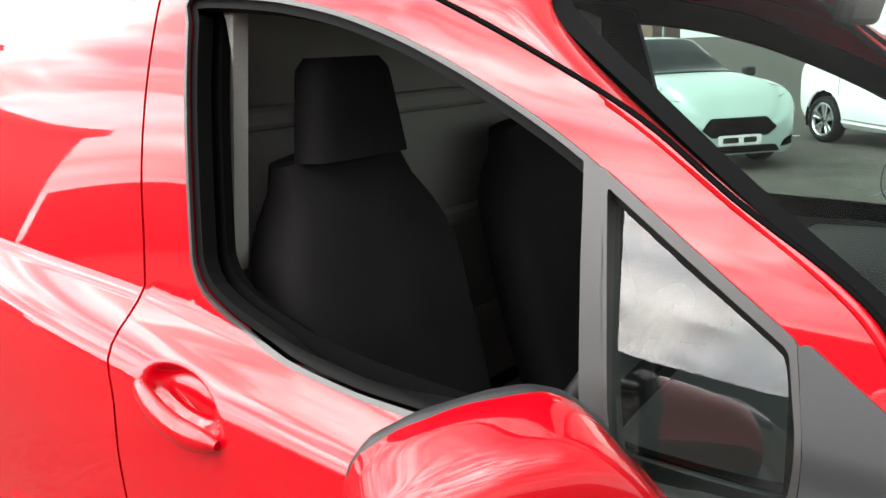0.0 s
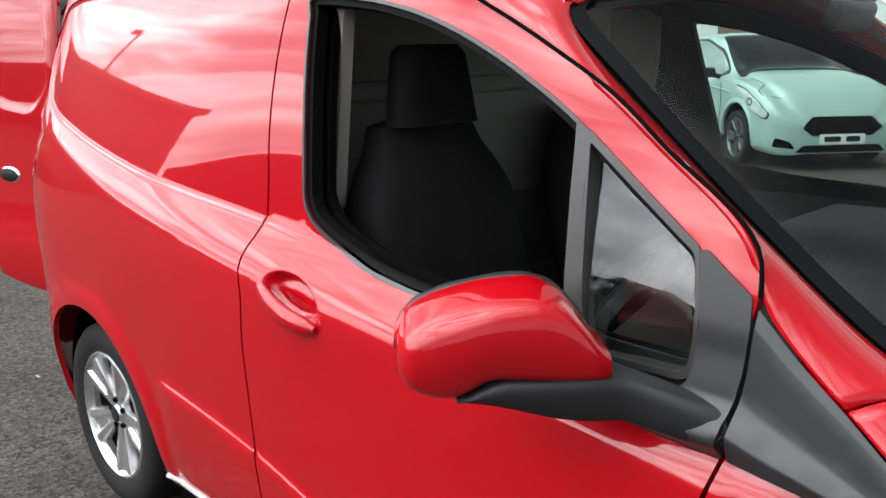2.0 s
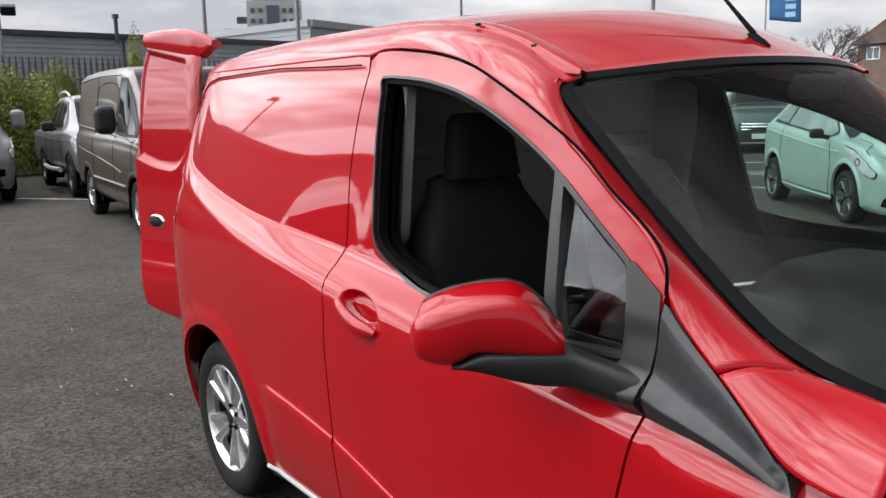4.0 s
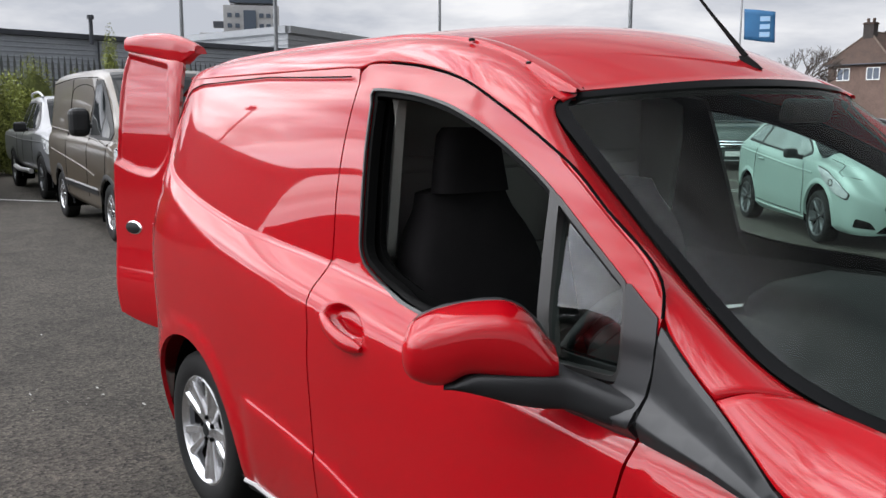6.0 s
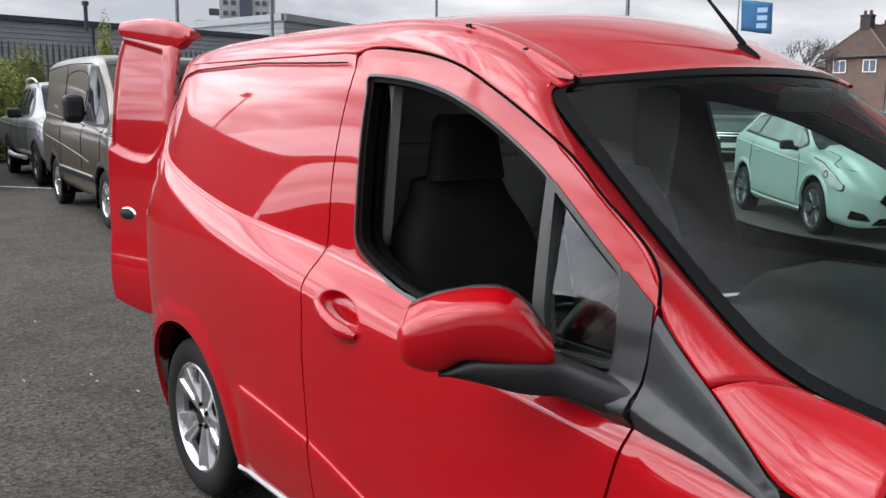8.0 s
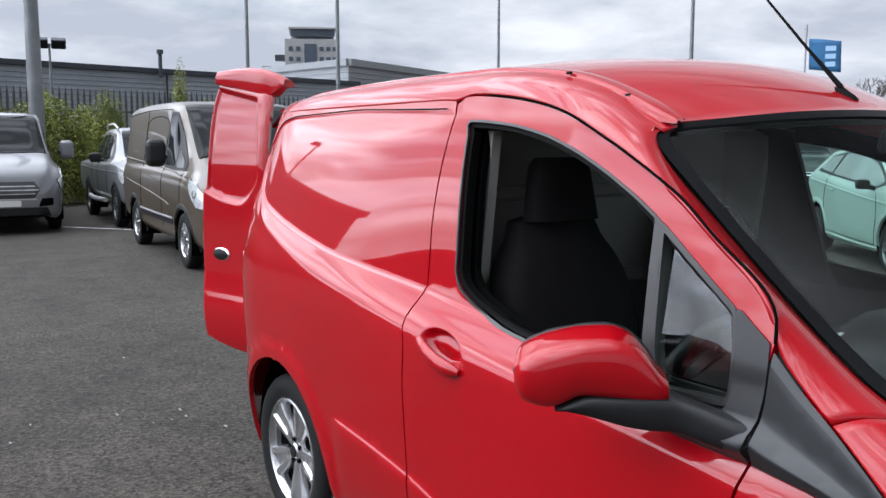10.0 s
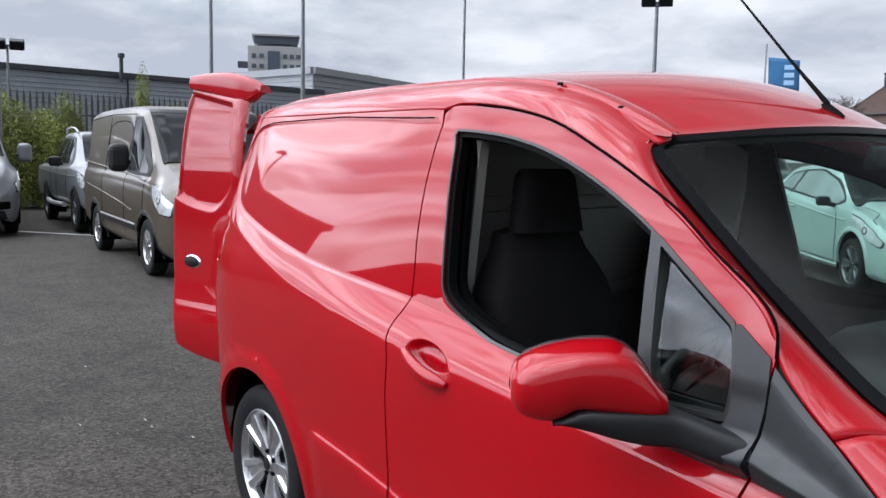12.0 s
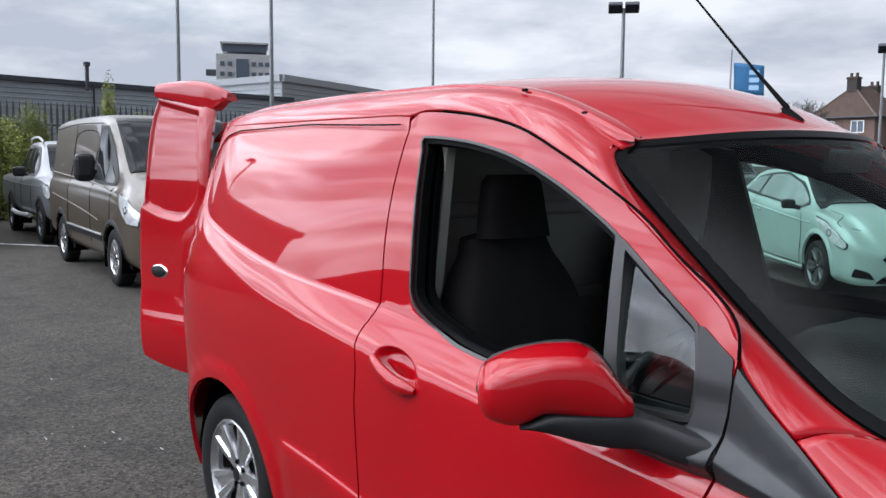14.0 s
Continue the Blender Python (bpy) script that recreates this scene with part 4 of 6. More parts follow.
rear_l = [(y, z) for y, z in rounded([(0.0, 0.52), (0.60, 0.52), (0.62, 1.2), (0.52, 1.68), (0.0, 1.72)], 0.04, 0.06)]
part("rear_door", panel(rear_l, lambda y, z: (-0.80 + 0.10 * smooth(1.2, 1.8, z) + 0.1 * max(y - 0.3, 0), y, z), 0.06, depth=0.03, flip=True), RED, van)
part("rear_bumper", moved(solid_box(0.16, 1.06, 0.24, 0.06, segments=4), Matrix.Translation((-0.74, 0, 0.43))), BLACK_PLASTIC, van)
rows = [[(x - 0.10 * (abs(y) / 0.8) ** 3, y, z) for z, x in ((0.22, 3.28), (0.35, 3.40), (0.55, 3.42), (0.68, 3.38), (0.74, 3.33))] for y in np.linspace(-0.8, 0.8, 24)]
part("front_bumper", loft(rows, flip=True), RED, van, thickness=0.01)
part("underbody", solid_box(3.7, 1.28, 0.10, 0.03, (1.3, 0, 0.22)), CAVITY, van)

# ---- cabin ----
part("bulkhead", solid_box(0.03, 1.34, 1.32, 0.005, (0.90, 0, 0.98)), BULKHEAD, van, "grey steel bulkhead behind the seats")
for z in (0.75, 1.05, 1.36):
    part("bulkhead_rib", solid_box(0.03, 1.15, 0.05, 0.012, (0.925, 0, z)), BULKHEAD, van)
part("cabin_floor", solid_box(1.8, 1.45, 0.04, 0.0, (1.75, 0, 0.38)), DASH, van)
head_rows = [[(p[0], p[1], p[2] - 0.03) for p in (roof_place(s, y) for y in np.linspace(-0.57, 0.57, 14))] for s in np.linspace(0.9, 1.70, 14)]
part("headliner", loft(head_rows), TRIM_GREY, van, "light grey cloth headliner", thickness=0.01)
for sgn in (-1, 1):
    rows = [[(x, sgn * (half_width(x, z) - d), z) for z, d in ((0.30, 0.10), (0.60, 0.13), (0.85, 0.12), (0.98, 0.09), (1.015, 0.05), (1.025, 0.03))] for x in np.linspace(1.0, 2.15, 20)]
    part("door_lining", loft(rows, flip=sgn < 0), DASH, van, "black plastic door lining", thickness=0.01)
    rows = [[(1.015 + 0.135 * (z - 1.1), sgn * 0.655, z), (1.045 + 0.135 * (z - 1.1), sgn * 0.650, z), (1.047 + 0.135 * (z - 1.1), sgn * 0.62, z), (0.93, sgn * 0.60, z)] for z in np.linspace(1.10, 1.57, 12)]
    part("pillar_lining", loft(rows, flip=sgn > 0), TRIM_GREY, van, "light grey door pillar lining", thickness=0.008)


def build_seat(y0, headrest):
    seat = new("front_seat")
    seat.parent = van
    rows = []
    for k in np.linspace(0, 1, 14):
        z = 0.62 + 0.66 * k
        x = 1.23 - 0.17 * k
        w = 0.255 * (1 - 0.36 * smooth(0.62, 1.0, k) ** 1.4 - 0.06 * (1 - smooth(0, 0.3, k)))
        th = 0.075 * (1 - 0.5 * smooth(0.8, 1.0, k))
        rows.append([(x + th * (1.0 + 0.25 * smooth(0.45, 0.95, abs(c))) * math.copysign(abs(s) ** 0.6, s), y0 + w * math.copysign(abs(c) ** 0.55, c), z + 0.02 * (1 - abs(c)) * k) for c, s in ((math.cos(a), math.sin(a)) for a in np.arange(0, math.tau, math.tau / 28))])
    part("backrest", loft(rows, closed=True, cap=True), FABRIC, seat)
    cush = []
    for k in np.linspace(0, 1, 10):
        x = 1.19 + 0.50 * k
        w, th = 0.25 * (0.96 + 0.04 * math.sin(math.pi * k)), 0.075
        cush.append([(x, y0 + w * math.copysign(abs(c) ** 0.5, c), 0.60 + 0.03 * k + th * math.copysign(abs(s) ** 0.6, s)) for c, s in ((math.cos(a), math.sin(a)) for a in np.arange(0, math.tau, math.tau / 24))])
    part("cushion", loft(cush, closed=True, cap=True, flip=True), FABRIC, seat)
    part("seat_base", solid_box(0.42, 0.40, 0.18, 0.03, (1.40, y0, 0.45)), DASH, seat)
    if headrest:
        rows = []
        for k in np.linspace(0, 1, 10):
            z = 1.285 + 0.19 * k
            w = 0.136 * (1 - 0.26 * k) * (1 - 0.14 * smooth(0.88, 1.0, k))
            th = 0.048 * (1 - 0.3 * smooth(0.85, 1.0, k))
            rows.append([(1.105 - 0.015 * k + th * math.copysign(abs(s) ** 0.6, s), y0 + w * math.copysign(abs(c) ** 0.5, c), z) for c, s in ((math.cos(a), math.sin(a)) for a in np.arange(0, math.tau, math.tau / 24))])
        part("headrest", loft(rows, closed=True, cap=True), FABRIC, seat)
        for dy in (-0.06, 0.06):
            part("headrest_post", tube([(1.09, y0 + dy, 1.24), (1.10, y0 + dy, 1.31)], 0.007, 8), CHROME, seat)
    return seat


build_seat(-0.385, True)
build_seat(0.33, False)
# dashboard with a binnacle hood
rows = []
for y in np.linspace(-0.78, 0.78, 40):
    hood = 0.06 * math.exp(-((y + 0.38) / 0.22) ** 4)
    mid = 0.03 * math.exp(-(y / 0.2) ** 4)
    back = 0.16 * smooth(0.05, 0.3, y) * smooth(0.80, 0.65, y)
    hood = max(hood, 0.035 * smooth(0.05, 0.2, y) * smooth(0.8, 0.6, y))
    edge = 1 - 0.12 * (abs(y) / 0.78) ** 3
    rows.append([(1.85, y, 0.55), (1.80 - back, y, 0.70), (1.78 - mid - back, y, 0.86), (1.80 - mid - back, y, 0.95 + hood * 0.5), (1.85 - back * 0.9, y, 0.985 + hood), (1.95, y, 0.995 + hood * 0.9), (2.08, y, 0.985 + hood * 0.2), (2.25, y * edge * 1.0, 0.975), (2.45, y * 0.93, 0.968), (2.62 + 0.2 * (1 - (y / 0.78) ** 2), y * 0.88, 0.960)])
part("dashboard", loft(rows), DASH, van, "black moulded dashboard", thickness=0.01)
wheel_c = Vector((1.68, -0.385, 0.93))
tilt = Matrix.Translation(wheel_c) @ Matrix.Rotation(radians(-62), 4, "Y")
ring = [tilt @ Vector((0.185 * math.cos(a), 0.185 * math.sin(a), 0)) for a in np.arange(0, math.tau, math.tau / 40)]
steering = part("steering_wheel", tube(ring, 0.016, 10, closed=True), DASH, van, "black steering wheel")
part("steering_boss", moved(lathe([(0.001, 0.035), (0.05, 0.03), (0.075, 0.01), (0.075, -0.02), (0.03, -0.06)], 24, "Z"), tilt), DASH, steering)
for a in (0.0, 2.2, 4.1):
    part("steering_spoke", tube([tilt @ Vector((0.06 * math.cos(a), 0.06 * math.sin(a), 0)), tilt @ Vector((0.18 * math.cos(a), 0.18 * math.sin(a), 0))], 0.016, 8, squash=0.6), DASH, steering)
part("interior_mirror", moved(solid_box(0.032, 0.21, 0.062, 0.028, segments=3), pose(1.91, 0.07, 1.525, 0, 15, 0)), DASH, van, "black rear-view mirror")
# belt pillar on the far side
part("pillar_trim", panel(rounded([(1.00, 1.60), (1.205, 1.56), (1.245, 1.36), (1.325, 1.00), (1.00, 1.00)], 0.01, 0.06), lambda x, z: (x, half_width(x, z) - 0.095, z), 0.06, depth=0.02), DASH, van, "black pillar trim")
# aerial
ant = Vector(roof_place(1.67, 0.0))
part("aerial_base", moved(loft([[(x + sx * 0.5 * w, sy * 0.015 * (1 - 0.6 * k), 0.001 + 0.036 * k) for sx, sy in ((-1, -1), (0, -1.2), (1, -0.6), (1.15, 0), (1, 0.6), (0, 1.2), (-1, 1), (-1.05, 0))] for k, x, w in ((0, -0.025, 0.056), (0.4, -0.032, 0.040), (0.8, -0.045, 0.026), (1.0, -0.052, 0.020))], closed=True, cap=True), Matrix.Translation(ant)), SEAL, roof, "black aerial foot")
part("aerial_rod", tube([ant + Vector((-0.045, 0, 0.035)), ant + Vector((-0.15, 0, 0.145)), ant + Vector((-0.42, 0, 0.44))], [0.008, 0.0045, 0.0028], 8), SEAL, roof, "black whip aerial")
# paper tag and a glint of a fixing on the dashboard
part("paper_tag", moved(solid_box(0.05, 0.035, 0.002, 0.0), pose(1.915, -0.22, 1.052, 0, -12, 20)), WHITE, van, "small white paper tag on the dashboard")


# ---- the yard ----
def asphalt():
    m = bpy.data.materials.new("asphalt")
    m.use_nodes = True
    nt = m.node_tree
    b = nt.nodes["Principled BSDF"]
    tc = nt.nodes.new("ShaderNodeTexCoord")

    def tex(scale, detail=4.0, rough=0.6):
        n = nt.nodes.new("ShaderNodeTexNoise")
        n.inputs["Scale"].default_value, n.inputs["Detail"].default_value, n.inputs["Roughness"].default_value = scale, detail, rough
        nt.links.new(tc.outputs["Object"], n.inputs["Vector"])
        return n

    def ramp(src, p0, c0, p1, c1):
        r = nt.nodes.new("ShaderNodeValToRGB")
        r.color_ramp.elements[0].position, r.color_ramp.elements[0].color = p0, (*c0, 1)
        r.color_ramp.elements[1].position, r.color_ramp.elements[1].color = p1, (*c1, 1)
        nt.links.new(src, r.inputs["Fac"])
        return r

    def mul(a, c):
        x = nt.nodes.new("ShaderNodeMix")
        x.data_type, x.blend_type = "RGBA", "MULTIPLY"
        x.inputs[0].default_value = 1.0
        nt.links.new(a, x.inputs[6])
        nt.links.new(c, x.inputs[7])
        return x.outputs[2]

    base = ramp(tex(0.5, 6).outputs["Fac"], 0.3, (0.036, 0.0330, 0.0285), 0.7, (0.054, 0.0495, 0.043))
    stain = ramp(tex(2.2, 7, 0.7).outputs["Fac"], 0.36, (0.72, 0.72, 0.72), 0.58, (1.05, 1.05, 1.05))
    vor = nt.nodes.new("ShaderNodeTexVoronoi")
    vor.inputs["Scale"].default_value = 70.0
    nt.links.new(tc.outputs["Object"], vor.inputs["Vector"])
    stones = ramp(vor.outputs["Color"], 0.1, (0.30, 0.30, 0.30), 0.95, (2.1, 2.06, 2.0))
    specks = ramp(tex(260, 3).outputs["Fac"], 0.38, (0.60, 0.60, 0.60), 0.66, (1.5, 1.48, 1.45))
    out = mul(mul(mul(base.outputs["Color"], stain.outputs["Color"]), stones.outputs["Color"]), specks.outputs["Color"])
    nt.links.new(out, b.inputs["Base Color"])
    b.inputs["Roughness"].default_value = 0.9
    b.inputs["Specular IOR Level"].default_value = 0.25
    bp = nt.nodes.new("ShaderNodeBump")
    bp.inputs["Strength"].default_value, bp.inputs["Distance"].default_value = 0.6, 0.006
    nt.links.new(vor.outputs["Distance"], bp.inputs["Height"])
    nt.links.new(bp.outputs["Normal"], b.inputs["Normal"])
    return m


ASPHALT = asphalt()
bm = bmesh.new()
for x0, x1, n in ((-600, 600, 1),):
    vs = [bm.verts.new(p) for p in ((-700, -700, 0), (700, -700, 0), (700, 700, 0), (-700, 700, 0))]
    bm.faces.new(vs)
ground = part("ground", bm, ASPHALT)
tagged(ground, "dark grey worn asphalt of the sales yard", "ground", kind="structure")
LINE = mat("line_paint", (0.55, 0.55, 0.53), 0.7, var=0.25, var_scale=3.0, grain=0.35, grain_scale=60.0)


def ground_line(a, b, width=0.09):
    d = (Vector(b) - Vector(a)).normalized()
    n = Vector((-d.y, d.x)) * width / 2
    bm = bmesh.new()
    bm.faces.new([bm.verts.new((p.x, p.y, 0.004)) for p in (Vector(a) - n, Vector(b) - n, Vector(b) + n, Vector(a) + n)])
    return tagged(part("bay_line", bm, LINE), "worn white painted parking bay line", "road marking", "bay lines", "structure")


ground_line((-13.9, 0.9), (-12.4, 2.0))
for p in ((-5.6, 10.6), (-8.0, 13.0)):
    ground_line(p, (p[0] + 4.0, p[1] + 1.0))
    ground_line((p[0] - 1.5, p[1] + 2.2), (p[0] + 2.5, p[1] + 3.3))

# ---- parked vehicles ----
# pale base paints in sky reflection and the daylight seen through the panes
SKYLIT_GLASS = mat("skylit_car_glass", (0.20, 0.235, 0.23), 0.06, coat=0.6, var=0.3, var_scale=1.5)
CAR_GLASS = mat("tinted_car_glass", (0.012, 0.014, 0.015), 0.05, spec=0.10, var=0.1)
LAMP = mat("headlamp", (0.58, 0.60, 0.61), 0.12, 0.15, coat=1.0, var=0.25, var_scale=14.0)
LAMP_DARK = mat("lamp_bezel", (0.05, 0.05, 0.05), 0.2, 0.3, coat=1.0)
PLATE = mat("number_plate", (0.75, 0.75, 0.72), 0.4)


class Shell:
    """A car body: stations (x, half-width, sill, belt, top, half-width at the top)."""

    def __init__(self, *stations):
        st = sorted(stations)
        self.x0, self.x1 = st[0][0], st[-1][0]
        self.c = [Curve1(*[(s[0], s[k]) for s in st]) for k in range(1, 6)]

    def section(self, x):
        w, zs, zb, zt, wt = (c(x) for c in self.c)
        zg = max(zt - 0.06, zb + 0.004)
        zt = max(zt, zg + 0.004)
        h = zb - zs
        wg = min(wt, 0.945 * w)
        return [(0.90 * w, zs), (0.965 * w, zs + 0.08 * h), (0.995 * w, zs + 0.3 * h), (w, zs + 0.6 * h), (0.995 * w, zs + 0.86 * h), (0.968 * w, zb - 0.015 * h), (0.945 * w, zb + 0.002),
                (0.945 * w + (wg - 0.945 * w) * 0.5, zb + (zg - zb) * 0.5), (wg, zg), (wg * 0.94, zg + (zt - zg) * 0.7), (wg * 0.75, zt), (wg * 0.4, zt + 0.008), (0.0, zt + 0.012)]

    def width(self, x, z):
        s = self.section(x)
        zs = [q[1] for q in s]
        return float(np.interp(z, zs, [q[0] for q in s]))

    def top(self, x, y):
        s = self.section(x)[5:]
        return float(np.interp(abs(y), [q[0] for q in s][::-1], [q[1] for q in s][::-1]))

    def front(self, y, z):
        lo, hi = self.x1 - 1.4, self.x1
        for _ in range(24):
            m = (lo + hi) / 2
            s = self.section(m)
            if self.width(m, z) > abs(y) and s[0][1] < z < s[-1][1]:
                lo = m
            else:
                hi = m
        return lo

    def mesh(self, arches, arch_r, n=110):
        rows = []
        for x in np.linspace(self.x0, self.x1, n):
            s = spline(self.section(x), 0.05, tension=0.6)
            rows.append(s)
        m = 44
        full = []
        for x, s in zip(np.linspace(self.x0, self.x1, n), rows):
            idx = np.linspace(0, len(s) - 1, m)
            half = [s[int(i)] * (1 - i % 1) + s[min(int(i) + 1, len(s) - 1)] * (i % 1) for i in idx]
            full.append([(x, -q[0], q[1]) for q in half] + [(x, q[0], q[1]) for q in half[::-1][1:]])
        bm = loft(full, cap=True)
        gone = [f for f in bm.faces for c in [f.calc_center_median()] if any((c.x - ax) ** 2 + (c.z - 0.33) ** 2 < arch_r**2 and abs(c.y) > 0.5 for ax in arches)]
        bmesh.ops.delete(bm, geom=gone, context="FACES")
        bmesh.ops.recalc_face_normals(bm, faces=bm.faces)
        return bm


def vehicle(name, label, category, m, paint, shell, wheelbase, tyre_r, rim_r, track, side_panes, screen, lamps=(), front_bits=(), mirror=None, dark_lower=None, rim_mat=ALLOY, twin=False, spokes=5, strips=(), seams=(), ridges=(), rails=(), group="parked vehicles", panes=CAR_GLASS, mirror_case=None):
    v = thing(name, label, category, group, m)
    arch_r = tyre_r + 0.07
    part("body", shell.mesh((0.0, wheelbase), arch_r), paint, v)
    for sgn in (-1, 1):
        side = lambda d: (lambda x, z: (x, sgn * (shell.width(x, z) + d), z))
        for pane in side_panes:
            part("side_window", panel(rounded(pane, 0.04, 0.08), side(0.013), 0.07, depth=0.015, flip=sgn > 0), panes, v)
        for poly, material in lamps:
            lamp = part("headlight", panel(rounded(poly, 0.03, 0.05), side(0.018), 0.03, depth=0.03, flip=sgn > 0), material, v)
            cx, cz = np.mean(np.array(poly), 0)
            rim = [(cx + (x - cx) * 1.05, cz + (z - cz) * 1.10) for x, z in poly]
            part("lamp_surround", panel(rounded(rim, 0.03, 0.05), side(0.012), 0.03, depth=0.02, flip=sgn > 0), LAMP_DARK, lamp)
            for dx, r in ((-0.02, 0.046),):
                bowl = [(cx + dx + 1.3 * r * math.cos(a), cz - 0.45 * dx + r * math.sin(a)) for a in np.linspace(0, math.tau, 15)[:-1]]
                eye = [(cx + dx + 0.8 * r * math.cos(a), cz - 0.45 * dx + 0.62 * r * math.sin(a)) for a in np.linspace(0, math.tau, 13)[:-1]]
                part("reflector", panel(bowl, side(0.022), 0.03, holes=[eye], depth=0.006, flip=sgn > 0), ALLOY, lamp)
        for poly, material in strips:
            part("side_trim", panel(rounded(poly, 0.008, 0.06), side(0.010), 0.08, depth=0.012, flip=sgn > 0), material, v)
        for line in seams:
            part("panel_seam", tube([(x, sgn * (shell.width(x, z) + 0.001), z) for x, z in spline(line, 0.08)], 0.006, 5), CAVITY, v)
        for line in ridges:
            part("body_crease", tube([(x, sgn * (shell.width(x, z) - 0.004), z) for x, z in spline(line, 0.08)], 0.016, 8), paint, v)
        for line, r, material, label in rails:
            part("rail", tube([(x, sgn * y, z) for x, y, z in spline(line, 0.08)], r, 8), material, v, label)
        for ax in (0.0, wheelbase):
            w = shell.width(ax, 0.6)
            lip = [[(ax - r * math.cos(a), sgn * (shell.width(ax - r * math.cos(a), 0.33 + r * math.sin(a)) + d), 0.33 + r * math.sin(a)) for a in np.linspace(-0.2, math.pi + 0.2, 28)] for r, d in ((arch_r + 0.06, -0.004), (arch_r + 0.05, 0.005), (arch_r, 0.009), (arch_r - 0.006, -0.02))]
            part("arch_lip", loft(lip), dark_lower or paint, v)
            rows = [[(ax - r * math.cos(a), sgn * y, 0.33 + r * math.sin(a)) for a in np.linspace(-0.35, math.pi + 0.35, 28)] for r, y in ((arch_r + 0.0, w - 0.01), (arch_r - 0.006, w - 0.05), (arch_r - 0.004, w - 0.3))]
            rows.append([(ax, sgn * (w - 0.3), 0.33)] * 28)
            part("wheel_arch", loft(rows), CAVITY, v)
            wheel_parts(v, tyre_r, rim_r, 0.20, pose(ax, sgn * (track - 0.1), tyre_r, 0, 20 * ax, 0 if sgn < 0 else 180), rim_mat, spokes, twin)
        if mirror:
            x, y, z, sx, sy, sz = mirror
            arm = tube([(x + 0.03, sgn * (y - 0.14), z - 0.05), (x, sgn * (y - 0.02), z - 0.02)], 0.03, 8)
            mi = part("door_mirror", moved(solid_box(sx, sy, sz, min(sx, sz) * 0.4, segments=3), Matrix.Translation((x, sgn * y, z))), mirror_case or dark_lower or paint, v)
            part("mirror_arm", arm, BLACK_PLASTIC, mi)
    x0, x1, yw0, yw1 = screen
    part("windscreen", panel(rounded([(x0, -yw0), (x1, -yw1), (x1 + 0.06, 0), (x1, yw1), (x0, yw0), (x0 + 0.05, 0)], [0.05, 0.05, 0.3, 0.05, 0.05, 0.3], 0.08), lambda x, y: (x, y, shell.top(x, y) + 0.016), 0.07, depth=0.018), CAR_GLASS, v)
    for bit, poly, material, proud in front_bits:
        part(bit, panel(rounded(poly, 0.02, 0.05), lambda y, z: (shell.front(y, z) + proud, y, z), 0.06, depth=0.012, flip=False), material, v)
    return v


def paint(name, base, metal=0.3):
    return mat(name, base, 0.35, metal, 0.6, 0.03, var=0.05, var_scale=2.0, grain=0.05, grain_scale=600.0)


BRONZE, SILVER, TEAL = paint("bronze_paint", (0.078, 0.060, 0.040), 0.15), paint("silver_paint", (0.18, 0.185, 0.195), 0.25), paint("pale_green_paint", (0.34, 0.45, 0.415), 0.2)
DARK, PALE = paint("dark_green_paint", (0.03, 0.045, 0.04), 0.4), paint("white_car_paint", (0.78, 0.80, 0.79), 0.0)
VAN_SHELL = Shell((-1.08, 0.86, 0.50, 1.10, 1.95, 0.74), (-0.95, 0.95, 0.38, 1.20, 2.03, 0.79), (0.5, 0.985, 0.32, 1.20, 2.08, 0.81), (1.7, 0.985, 0.30, 1.18, 2.07, 0.80), (2.15, 0.985, 0.30, 1.17, 2.00, 0.77), (2.5, 0.985, 0.30, 1.16, 1.79, 0.76),
                  (3.02, 0.98, 0.30, 1.14, 1.40, 0.78), (3.2, 0.97, 0.30, 1.12, 1.29, 0.80), (3.55, 0.94, 0.27, 1.04, 1.14, 0.78), (3.74, 0.88, 0.25, 0.92, 1.02, 0.72), (3.84, 0.78, 0.28, 0.78, 0.88, 0.62), (3.90, 0.62, 0.32, 0.66, 0.74, 0.50))
VAN_LAMP = [(3.24, 1.10), (3.48, 1.05), (3.76, 0.90), (3.75, 0.76), (3.54, 0.78), (3.34, 0.92)]
VAN_FRONT = [("grille", [(-0.46, 0.60), (0.46, 0.60), (0.56, 0.74), (0.48, 0.88), (-0.48, 0.88), (-0.56, 0.74)], LAMP_DARK, 0.008), ("lower_bumper", [(-0.72, 0.30), (0.72, 0.30), (0.66, 0.45), (-0.66, 0.45)], BLACK_PLASTIC, 0.010), ("number_plate", [(-0.26, 0.47), (0.26, 0.47), (0.26, 0.57), (-0.26, 0.57)], PLATE, 0.016),
             ("grille_bar", [(-0.48, 0.80), (0.48, 0.80), (0.48, 0.815), (-0.48, 0.815)], LAMP, 0.014), ("grille_bar", [(-0.54, 0.735), (0.54, 0.735), (0.54, 0.75), (-0.54, 0.75)], LAMP, 0.014), ("grille_bar", [(-0.48, 0.67), (0.48, 0.67), (0.48, 0.685), (-0.48, 0.685)], LAMP, 0.014), ("grille_surround", [(-0.50, 0.575), (0.50, 0.575), (0.50, 0.600), (-0.50, 0.600)], PALE_TRIM, 0.018),
             ("fog_lamp", [(0.52, 0.46), (0.76, 0.48), (0.76, 0.60), (0.58, 0.60)], CAVITY, 0.008), ("fog_lamp", [(-0.76, 0.48), (-0.52, 0.46), (-0.58, 0.60), (-0.76, 0.60)], CAVITY, 0.008)]
VAN_PANES = [[(1.96, 1.24), (1.96, 1.86), (2.14, 1.87), (2.36, 1.65), (2.44, 1.50), (2.44, 1.24)], [(2.50, 1.22), (2.50, 1.47), (2.76, 1.31), (2.84, 1.22)]]
